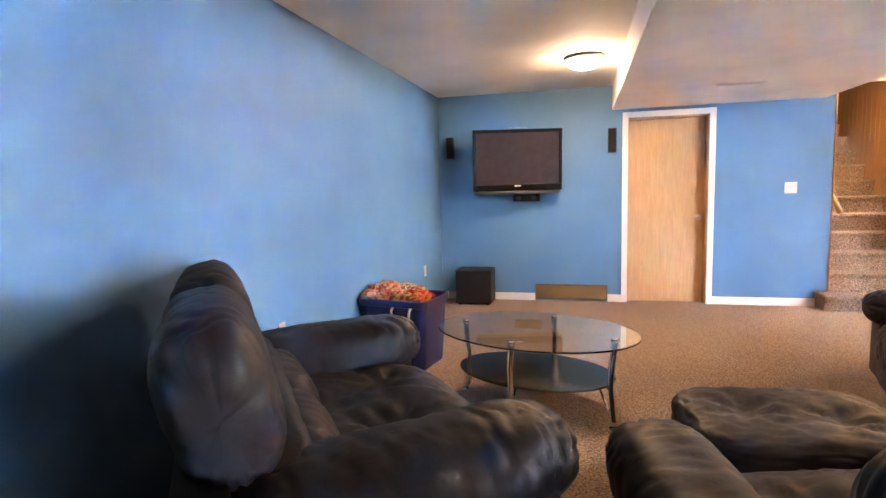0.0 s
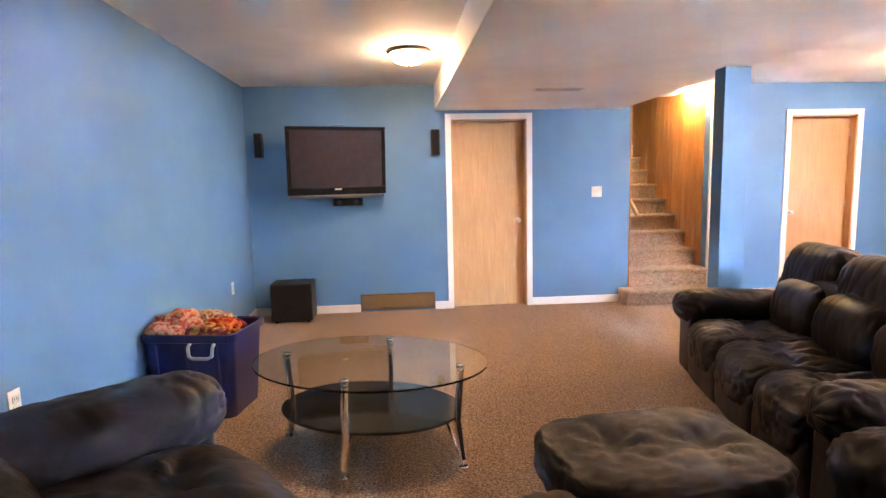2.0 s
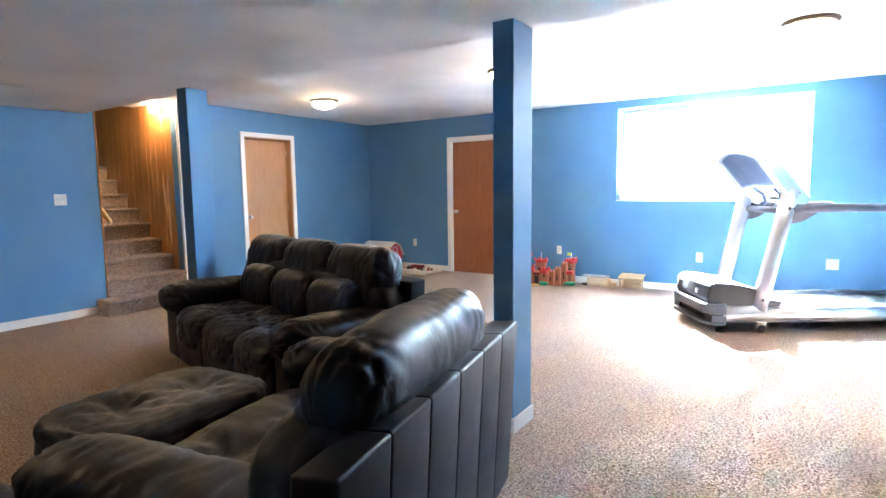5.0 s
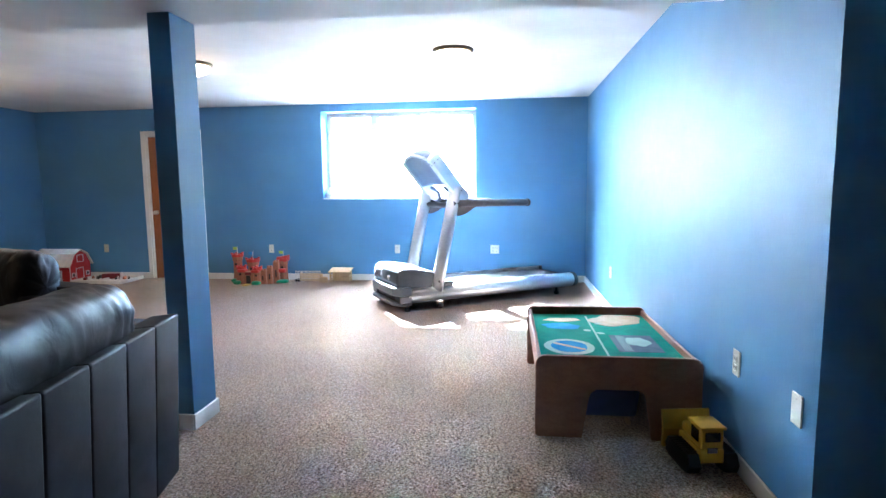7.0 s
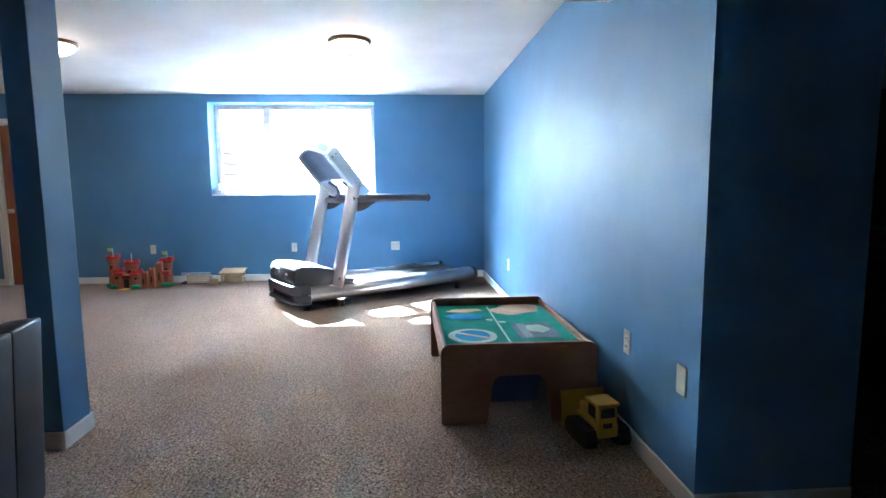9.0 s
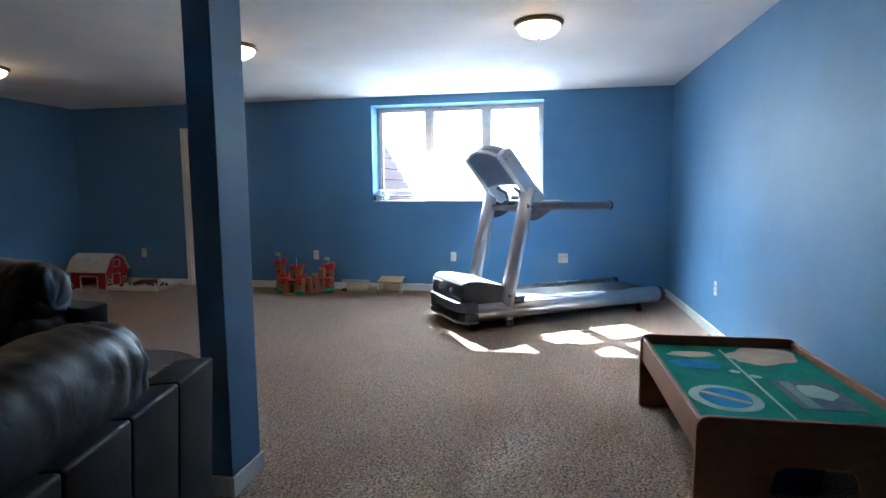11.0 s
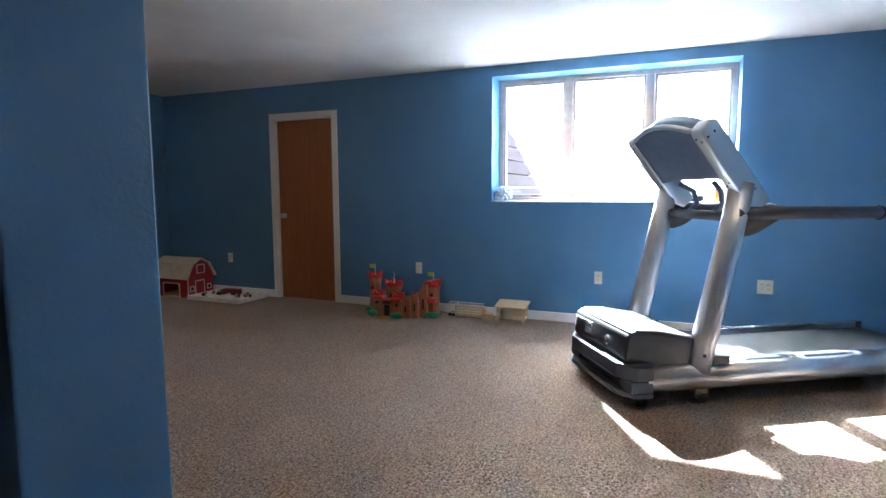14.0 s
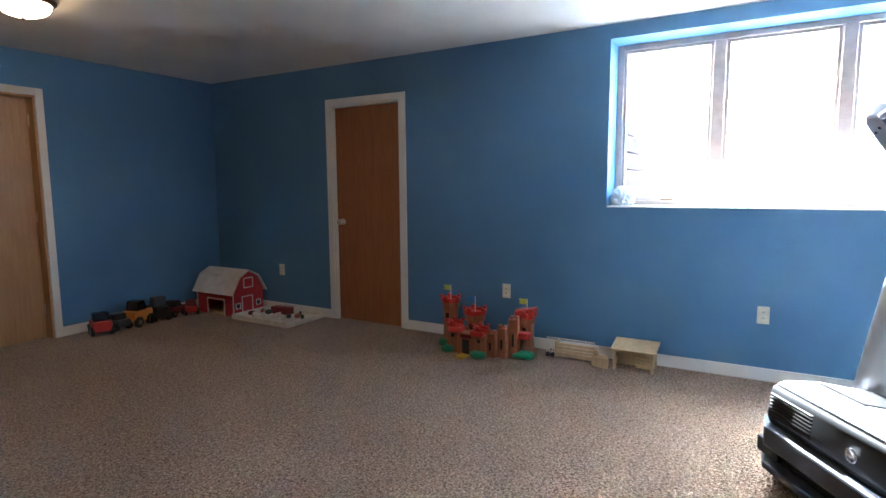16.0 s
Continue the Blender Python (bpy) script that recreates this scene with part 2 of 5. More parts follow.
def add_tube(bm, pts, radius, n=12, flat=1.0, caps=True):
    """A round bar through the points; radius may be a list."""
    pts = [Vector(p) for p in pts]
    rad = radius if isinstance(radius, (list, tuple)) else [radius] * len(pts)
    rings = []
    side = None
    for k, p in enumerate(pts):
        d = (pts[min(k + 1, len(pts) - 1)] - pts[max(k - 1, 0)]).normalized()
        if side is None:
            side = d.orthogonal().normalized() if abs(d.z) > 0.95 else d.cross(Vector((0, 0, 1))).normalized()
        side = (side - d * side.dot(d)).normalized()
        up = d.cross(side)
        rings.append([bm.verts.new(p + rad[k] * (math.cos(a) * side + flat * math.sin(a) * up)) for a in [2 * math.pi * i / n for i in range(n)]])
    for a, b in zip(rings, rings[1:]):
        for i in range(n):
            bm.faces.new((a[i], a[(i + 1) % n], b[(i + 1) % n], b[i]))
    if caps:
        bm.faces.new(rings[0][::-1])
        bm.faces.new(rings[-1])
    return bm


def tube(pts, radius, n=12, flat=1.0):
    return add_tube(bmesh.new(), pts, radius, n, flat)


def lathe(profile, n=32, sx=1.0, sy=1.0, m=None):
    """A turned shape from (radius, height) pairs, closed at both ends."""
    bm = bmesh.new()
    rings = []
    for r, z in profile:
        rings.append([bm.verts.new((sx * r * math.cos(2 * math.pi * i / n), sy * r * math.sin(2 * math.pi * i / n), z)) for i in range(n)])
    for a, b in zip(rings, rings[1:]):
        for i in range(n):
            bm.faces.new((a[i], a[(i + 1) % n], b[(i + 1) % n], b[i]))
    bm.faces.new(rings[0][::-1])
    bm.faces.new(rings[-1])
    if m is not None:
        bm.transform(m)
    return bm


def add_prism(bm, outline, lo, hi, axis="y"):
    """Pushes a flat outline (two coordinates) from lo to hi along an axis."""
    def at(p, h):
        return (h, p[0], p[1]) if axis == "x" else (p[0], h, p[1]) if axis == "y" else (p[0], p[1], h)
    a = [bm.verts.new(at(p, lo)) for p in outline]
    b = [bm.verts.new(at(p, hi)) for p in outline]
    bm.faces.new(a[::-1])
    bm.faces.new(b)
    k = len(outline)
    for i in range(k):
        bm.faces.new((a[i], a[(i + 1) % k], b[(i + 1) % k], b[i]))
    return bm


def prism(outline, lo, hi, axis="y", bevel=0.0):
    bm = add_prism(bmesh.new(), outline, lo, hi, axis)
    if bevel > 0:
        bmesh.ops.recalc_face_normals(bm, faces=bm.faces)
        bmesh.ops.bevel(bm, geom=list(bm.edges), offset=bevel, segments=2, affect='EDGES', profile=0.6)
    return bm


def cushion(center, size, power=4.0, crease=0.012, seed=0, tufts=(), cuts=17, sag=0.0, gather=0.0):
    """A stuffed leather pad: a rounded block with soft folds. tufts: (x, y, depth) dips pulled into its top."""
    bm = bmesh.new()
    bmesh.ops.create_cube(bm, size=2.0)
    bmesh.ops.subdivide_edges(bm, edges=list(bm.edges), cuts=cuts, use_grid_fill=True)
    off = Vector((seed * 7.31, seed * 3.17, seed * 5.77))
    half = Vector(size) / 2
    for v in bm.verts:
        c = v.co.copy()
        k = (abs(c.x) ** power + abs(c.y) ** power + abs(c.z) ** power) ** (1 / power)
        c = c / k
        p = Vector((c.x * half.x, c.y * half.y, c.z * half.z))
        d = c.normalized()
        f1 = noise.noise((p + off) * 7.0)
        f2 = noise.noise(Vector((p.x * 22 + 3 * f1, p.y * 9, p.z * 9)) + off)
        f3 = noise.noise((p + off) * 34.0)
        ridge = 1 - 2 * abs(f2)
        f4 = noise.noise(Vector((p.x * 60 + 5 * f1, p.y * 16, p.z * 16)) + off)
        fold = max(0.0, 1 - 3.2 * abs(f2)) ** 1.5
        pleat = max(0.0, 1 - 2.6 * abs(f4)) ** 2
        p += d * (crease * 0.75 * f1 - crease * 0.9 * fold - crease * 0.4 * pleat + crease * 0.1 * f3)
        if gather:
            edge = max(0.0, abs(c.x) - 0.45) / 0.55
            run = math.atan2(c.z, c.y)
            p -= d * gather * edge * abs(math.sin(11 * run + 6 * f1))
        if c.z > 0:
            for tx, ty, depth in tufts:
                q = Vector((p.x - tx, p.y - ty, 0))
                r = q.length
                star = 0.75 + 0.45 * math.sin(7 * math.atan2(q.y, q.x) + seed)
                p.z -= depth * c.z * math.exp(-(r / (0.075 * star + 0.045)) ** 2) + 0.35 * depth * c.z * math.exp(-(r / 0.20) ** 2)
            p.z -= sag * c.z * max(0.0, 1 - (c.x ** 2 + c.y ** 2))
        v.co = p + Vector(center)
    return bm


def roll_pad(length, ry, rz, power=2.6, ends=7.0, seed=0, pleats=0.010, wrinkle=0.006, nx=44, na=40, skew=0.0):
    """A stuffed roll along x: fat round section, rounded ends gathered into pleats, soft cross wrinkles."""
    bm = bmesh.new()
    off = Vector((seed * 3.7, seed * 1.9, seed * 2.3))
    rings = []
    for i in range(nx + 1):
        s = -math.cos(math.pi * i / nx)
        s = 0.55 * s + 0.45 * (2 * i / nx - 1)
        taper = max(0.02, 1 - abs(s) ** ends) ** (1 / 2.6)
        ring = []
        for j in range(na):
            a = 2 * math.pi * j / na
            c, d = math.cos(a), math.sin(a)
            k = (abs(c) ** power + abs(d) ** power) ** (-1 / power)
            x = s * length / 2
            run = noise.noise(Vector((x * 5, a_wave(c), a_wave(d))) + off)
            edge = max(0.0, abs(s) - 0.35) / 0.65
            fold = abs(math.sin(6.5 * a + 3.5 * run + seed)) ** 0.6
            cross = noise.noise(Vector((x * 17 + 1.5 * run, c * 0.9, d * 0.9)) + off * 2)
            cross = max(0.0, 1 - 3.0 * abs(cross)) ** 2
            r = 1.0 + 0.045 * run
            cut = pleats * (1 - fold) * edge * edge + wrinkle * cross * (0.4 + 0.6 * edge)
            yy, zz = k * c * ry * taper * r, k * d * rz * taper * r
            m = math.hypot(yy, zz) or 1.0
            yy, zz = yy * (1 - cut / m), zz * (1 - cut / m)
            ring.append(bm.verts.new((x, yy + skew * zz, zz)))
        rings.append(ring)
    for p, q in zip(rings, rings[1:]):
        for j in range(na):
            bm.faces.new((p[j], p[(j + 1) % na], q[(j + 1) % na], q[j]))
    bm.faces.new(rings[0])
    bm.faces.new(rings[-1][::-1])
    bmesh.ops.recalc_face_normals(bm, faces=bm.faces)
    return bm


def a_wave(u):
    return 1.4 * u


def tilt_about(bm, pivot, rx=0.0, rz=0.0):
    bm.transform(Matrix.Translation(pivot) @ pose(0, 0, 0, rx, 0, rz) @ Matrix.Translation([-c for c in pivot]))
    return bm


# ---- the shell ----
CEIL, SOFFIT = 2.40, 2.14
LEFT, NORTH, EAST, SOUTH, PARTITION = 0.15, 7.65, 8.64, -5.2, -0.145
STUB, BACKSIDE = 3.18, -0.75
ST0, ST1 = 4.27, 5.20

structure("floor", box(LEFT - 0.2, EAST + 0.3, SOUTH - 0.2, NORTH + 0.25, -0.12, 0.0), CARPET, "mottled beige and brown cut-pile carpet", "carpet")

bm = bmesh.new()
DOOR_TOP = 2.045
for a, b, lo, hi in ((LEFT, 2.29, 0, CEIL), (2.29, 3.11, DOOR_TOP, CEIL), (3.11, ST0, 0, CEIL), (ST1, 6.13, 0, CEIL),
                     (6.13, 6.93, DOOR_TOP, CEIL), (6.93, EAST, 0, CEIL)):
    add_box(bm, a, b, NORTH, NORTH + 0.14, lo, hi)
structure("wall_north", bm, BLUE, "blue painted wall with two doorways and a stair opening", "wall")

structure("wall_west", box(LEFT - 0.14, LEFT, SOUTH, NORTH + 0.14, 0, CEIL), BLUE, "long plain blue painted wall", "wall")

W_Y0, W_Y1, W_Z0, W_Z1, W_OUT = 1.29, 3.39, 1.12, 2.30, 8.98
D4A, D4B = 5.185, 5.965
bm = bmesh.new()
for a, b, lo, hi in ((PARTITION, W_Y0, 0, CEIL), (W_Y0, W_Y1, 0, W_Z0), (W_Y0, W_Y1, W_Z1, CEIL), (W_Y1, D4A, 0, CEIL),
                     (D4A, D4B, 2.035, CEIL), (D4B, NORTH + 0.14, 0, CEIL)):
    add_box(bm, EAST, W_OUT, a, b, lo, hi)
structure("wall_east", bm, BLUE, "blue painted wall with a deep-set window and a door", "wall")

structure("wall_partition", box(STUB, W_OUT, BACKSIDE, PARTITION, 0, CEIL), BLUE, "thick blue painted partition wall ending at an opening", "wall")
structure("wall_south", box(LEFT - 0.14, W_OUT, SOUTH - 0.14, SOUTH, 0, CEIL), BROWNWALL, "dark brown wall at the end of the games room", "wall")
structure("wall_games_room", box(EAST, W_OUT, SOUTH, BACKSIDE, 0, CEIL), BROWNWALL, "dark brown side wall of the games room", "wall")

bm = bmesh.new()
add_box(bm, LEFT - 0.14, W_OUT, SOUTH - 0.14, NORTH, CEIL, CEIL + 0.12)
structure("ceiling", bm, WHITE_CEIL, "white lightly textured ceiling", "ceiling")
structure("soffit", box(2.12, 4.18, SOUTH, NORTH, SOFFIT, CEIL, 0.004, 1), WHITE_CEIL, "white boxed-in duct running below the ceiling", "soffit")


def post(name, x0, x1, y0, y1):
    t = thing(name, pose((x0 + x1) / 2, (y0 + y1) / 2, 0), "blue painted square support post with white baseboard", "post", "support posts", "structure")
    hx, hy = (x1 - x0) / 2, (y1 - y0) / 2
    part("shaft", box(-hx, hx, -hy, hy, 0, SOFFIT, 0.004, 2), BLUE, t)
    for a, b, c, d in ((-hx - 0.012, hx + 0.012, -hy - 0.012, -hy), (-hx - 0.012, hx + 0.012, hy, hy + 0.012), (-hx - 0.012, -hx, -hy, hy), (hx, hx + 0.012, -hy, hy)):
        part("baseboard", box(a, b, c, d, 0, 0.085, 0.003, 1), TRIM, t, "white baseboard strip")


post("support_post", 3.93, 4.152, 2.528, 2.646)
post("support_post", 3.99, 4.18, 5.465, 5.595)


def skirting(x0, x1, y0, y1):
    bm = bmesh.new()
    add_box(bm, x0, x1, y0, y1, 0, 0.085, 0.003, 1)
    structure("baseboard", bm, TRIM, "white painted baseboard along the wall", "baseboard")


T = 0.013
for a, b in ((LEFT, 1.268), (2.082, 2.229), (3.171, 4.16), (5.26, 6.07), (6.99, EAST)):
    skirting(a, b, NORTH - T, NORTH)
skirting(LEFT, LEFT + T, SOUTH, NORTH - T)
for a, b in ((PARTITION, 5.125), (6.025, NORTH - T)):
    skirting(EAST - T, EAST, a, b)
skirting(STUB - T, EAST - T, PARTITION, PARTITION + T)
skirting(STUB - T, STUB, BACKSIDE, PARTITION)


def door(name, label, m, width, height, material, knob_side, deep=0.085):
    """A flush door in its white casing. Local x runs along the wall, y points into the wall."""
    t = thing(name, m, label, "door", "", "structure")
    w = width / 2
    for s in (-1, 1):
        part("casing", box(min(s * w, s * (w + 0.06)), max(s * w, s * (w + 0.06)), -0.016, 0.0, 0, height + 0.06, 0.004, 2), TRIM, t, "white painted door casing")
        part("jamb", box(min(s * (w - 0.018), s * w), max(s * (w - 0.018), s * w), -0.004, 0.136, 0, height, 0.002, 1), TRIM if material is CHERRY else material, t)
    part("casing", box(-w, w, -0.016, 0.0, height, height + 0.06, 0.004, 2), TRIM, t, "white painted door casing")
    part("head_jamb", box(-w, w, -0.004, 0.136, height - 0.018, height, 0.002, 1), TRIM if material is CHERRY else material, t)
    part("door_leaf", box(-w + 0.021, w - 0.021, deep, deep + 0.035, 0.003, height - 0.022, 0.002, 1), material, t, "flush wood-veneer door leaf")
    kx = knob_side * (w - 0.085)
    rot = Matrix.Translation((kx, deep, 0.95)) @ pose(0, 0, 0, 90, 0, 0)
    knob = part("door_knob", lathe([(0.004, 0.0), (0.031, 0.0), (0.031, 0.006), (0.012, 0.010), (0.011, 0.034), (0.025, 0.042), (0.028, 0.056), (0.022, 0.066), (0.004, 0.068)], 20, m=rot), NICKEL, t, "satin nickel door knob", True)
    for z in (0.25, 1.05, 1.85):
        part("hinge", tube([(-knob_side * (w - 0.02), deep - 0.004, z - 0.045), (-knob_side * (w - 0.02), deep - 0.004, z + 0.045)], 0.006, 8), NICKEL, t)
    return t


door("door_1", "pale maple flush door, closed, in white casing beside the television wall", pose(2.70, NORTH, 0), 0.82, 2.045, MAPLE, 1)
door("door_2", "pale maple flush door, closed, in white casing beyond the stairs", pose(6.53, NORTH, 0), 0.80, 2.045, MAPLE_WARM, -1)
door("door_3", "orange-brown flush door, closed, in white casing", pose(EAST, 5.575, 0, 0, 0, -90), 0.78, 2.035, CHERRY, -1, 0.03)

# unseen plain walls, added to close off what lies behind the doors
for a, b in ((2.10, 3.26), (5.96, 7.10)):
    structure("door_backing_wall", box(a, b, NORTH + 0.145, NORTH + 0.25, 0, 2.52), TRIM, "unseen plain wall added behind a closed door", "wall")
structure("door_backing_wall", box(W_OUT + 0.005, W_OUT + 0.1, 5.0, 6.15, 0, 2.4), TRIM, "unseen plain wall added behind a closed door", "wall")

# ---- window ----
t = thing("window_1", pose(0, 0, 0), "three-part taupe vinyl window in a deep blue reveal", "window", "", "structure")
FX0, FX1 = 8.885, 8.955
for a, b, lo, hi in ((W_Y0, W_Y0 + 0.045, W_Z0, W_Z1), (W_Y1 - 0.045, W_Y1, W_Z0, W_Z1), (W_Y0 + 0.045, W_Y1 - 0.045, W_Z0, W_Z0 + 0.045), (W_Y0 + 0.045, W_Y1 - 0.045, W_Z1 - 0.04, W_Z1)):
    part("window_frame", box(FX0, FX1, a, b, lo, hi, 0.004, 1), VINYL, t)
for y in (2.71, 1.99):
    part("mullion", box(FX0 - 0.012, FX1, y - 0.04, y + 0.04, W_Z0 + 0.045, W_Z1 - 0.04, 0.005, 1), VINYL, t)
for a, b in ((W_Y0 + 0.045, 1.95), (2.03, 2.67), (2.75, W_Y1 - 0.045)):
    lo, hi = W_Z0 + 0.045, W_Z1 - 0.04
    for c in ((a, a + 0.022, lo, hi), (b - 0.022, b, lo, hi), (a + 0.022, b - 0.022, lo, lo + 0.025), (a + 0.022, b - 0.022, hi - 0.022, hi)):
        part("sash_rail", box(FX0 + 0.012, FX1 - 0.012, *c, 0.003, 1), VINYL, t)
    p = part("pane", box(FX0 + 0.030, FX0 + 0.036, a + 0.022, b - 0.022, lo + 0.025, hi - 0.022), PANE, t)
    p.visible_shadow = False
part("latch", box(FX0 - 0.012, FX0, 2.98, 3.06, W_Z0 + 0.050, W_Z0 + 0.066, 0.004, 1), BRONZE, t, "dark window latch")
part("latch", box(FX0 - 0.012, FX0, 1.60, 1.70, W_Z0 + 0.050, W_Z0 + 0.066, 0.004, 1), BRONZE, t, "dark window latch")
part("window_sill", box(8.632, FX0, W_Y0 + 0.002, W_Y1 - 0.002, W_Z0, W_Z0 + 0.012, 0.003, 1), TRIM, t, "white sill board")

# outside: pale ground at grade and a timber-edged window well
structure("ground", box(W_OUT, 400, -300, 300, -0.5, 0.98), CONCRETE, "pale sunlit paving outside the window", "ground")
well = thing("retaining_wall", pose(0, 0, 0), "stepped weathered timber retaining wall outside the window", "retaining wall", "", "structure")
for k in range(7):
    z = 0.98 + 0.145 * k
    e = 11.5 - 0.345 * k
    part("timber", prism([(9.02, z), (e, z), (e - 0.33, z + 0.138), (9.02, z + 0.138)], 3.41, 3.57, "y", 0.008), TIMBER, well)

# ---- staircase ----
stairs = thing("staircase", pose(0, 0, 0), "straight carpeted staircase rising between a blue wall and orange pine panelling", "stairs", "", "structure")
RISE, GO, Y0 = 0.19, 0.255, 7.40
for k in range(13):
    zt, y = RISE * (k + 1) - 0.03, Y0 + GO * k
    x0, x1 = (4.16, 5.17) if k == 0 else (ST0 + 0.012, ST1 - 0.004)
    out = [(y, max(0.0, zt - RISE - 0.03)), (y, zt - 0.045), (y - 0.022, zt - 0.038), (y - 0.030, zt - 0.018), (y - 0.022, zt - 0.003), (y, zt), (y + GO + 0.02, zt), (y + GO + 0.02, max(0.0, zt - RISE - 0.03))]
    part("step", prism(out, x0, x1, "x"), CARPET, stairs)
structure("stair_wall", box(ST0 - 0.12, ST0, NORTH + 0.14, 11.2, 0, 5.0), BLUE, "wall on the closed side of the stairs", "wall")
trim = to_object("trim", box(ST0, ST0 + 0.012, NORTH - 0.012, NORTH + 0.14, 0.16, CEIL, 0.003, 1), PANEL)
tagged(trim, "thin stained wood strip at the edge of the stair opening", "trim", "", "structure")
pan = thing("stair_panelling", pose(0, 0, 0), "orange-lit knotty pine boards lining the stair wall", "panelling", "", "structure")
yy = NORTH + 0.03
k = 0
while yy < 11.1:
    w = 0.118 + 0.022 * math.sin(k * 2.3)
    part("board", box(ST1, ST1 + 0.016, yy, yy + w - 0.004, 0, 4.9, 0.003, 1), PANEL, pan)
    yy += w
    k += 1
structure("stair_wall", box(ST1 + 0.016, ST1 + 0.12, NORTH + 0.14, 11.2, 0, 5.0), PANEL, "wall behind the stair panelling", "wall")
trim = to_object("trim", box(ST1 - 0.004, ST1 + 0.055, NORTH - 0.016, NORTH + 0.028, 0, CEIL, 0.004, 1), TRIM)
tagged(trim, "white corner trim beside the stair opening", "trim", "", "structure")
structure("stair_wall", box(ST0 - 0.12, ST1 + 0.12, 11.2, 11.3, 2.0, 5.0), PANEL, "panelled wall at the head of the stairs", "wall")
bm = bmesh.new()
add_prism(bm, [(NORTH, CEIL), (8.6, CEIL), (11.3, 4.9), (11.3, 5.0), (8.55, 2.52), (NORTH, 2.52)], ST0 - 0.12, ST1 + 0.12, "x")
structure("stair_ceiling", bm, WHITE_CEIL, "white sloping ceiling over the stairs", "ceiling")
t = thing("handrail", pose(0, 0, 0), "light pine handrail fixed to the stair wall", "handrail")
part("rail", tube([(ST0 + 0.065, 7.60 + 0.30 * k, 0.99 + 0.222 * k) for k in range(11)], 0.024, 12, 1.25), RAILWOOD, t, "", True)
for k in (1, 5, 9):
    part("bracket", tube([(ST0 - 0.004, 7.60 + 0.30 * k, 0.93 + 0.222 * k), (ST0 + 0.05, 7.60 + 0.30 * k, 0.93 + 0.222 * k), (ST0 + 0.065, 7.60 + 0.30 * k, 0.975 + 0.222 * k)], 0.007, 8), NICKEL, t)


# ---- lamps ----
def ceiling_lamp(x, y):
    t = thing("ceiling_lamp", pose(x, y, CEIL), "flush dome ceiling lamp with bronze rim, lit", "lamp", "dome ceiling lamps")
    part("canopy", lathe([(0.05, 0.0), (0.165, 0.0), (0.172, -0.006), (0.172, -0.016), (0.160, -0.026), (0.150, -0.030), (0.05, -0.030)], 40), BRONZE, t, "brushed bronze rim", True)
    prof = [(0.148, -0.030)] + [(0.146 * math.cos(a), -0.032 - 0.075 * math.sin(a)) for a in [0.16 * i for i in range(1, 9)]] + [(0.016, -0.108), (0.010, -0.110)]
    part("glass_shade", lathe(prof, 40), LAMPGLASS, t, "frosted glass dome, glowing warm", True)
    part("finial", lathe([(0.009, -0.108), (0.012, -0.114), (0.008, -0.122), (0.003, -0.126)], 14), BRONZE, t, "", True)


for x, y in ((1.82, 6.10), (6.29, 6.27), (6.11, 3.70), (5.98, 1.33)):
    ceiling_lamp(x, y)
t = thing("stair_lamp", pose(5.19, 8.0, 2.30), "small lit glass wall lamp on the pine panelling", "lamp")
part("plate", box(-0.02, 0.0, -0.05, 0.05, -0.03, 0.06, 0.004, 1), NICKEL, t)
part("glass_shade", lathe([(0.02, -0.03), (0.045, -0.02), (0.055, 0.02), (0.045, 0.06), (0.02, 0.07)], 20, m=Matrix.Translation((-0.07, 0, 0))), STAIRGLOW, t, "glowing amber glass shade", True)


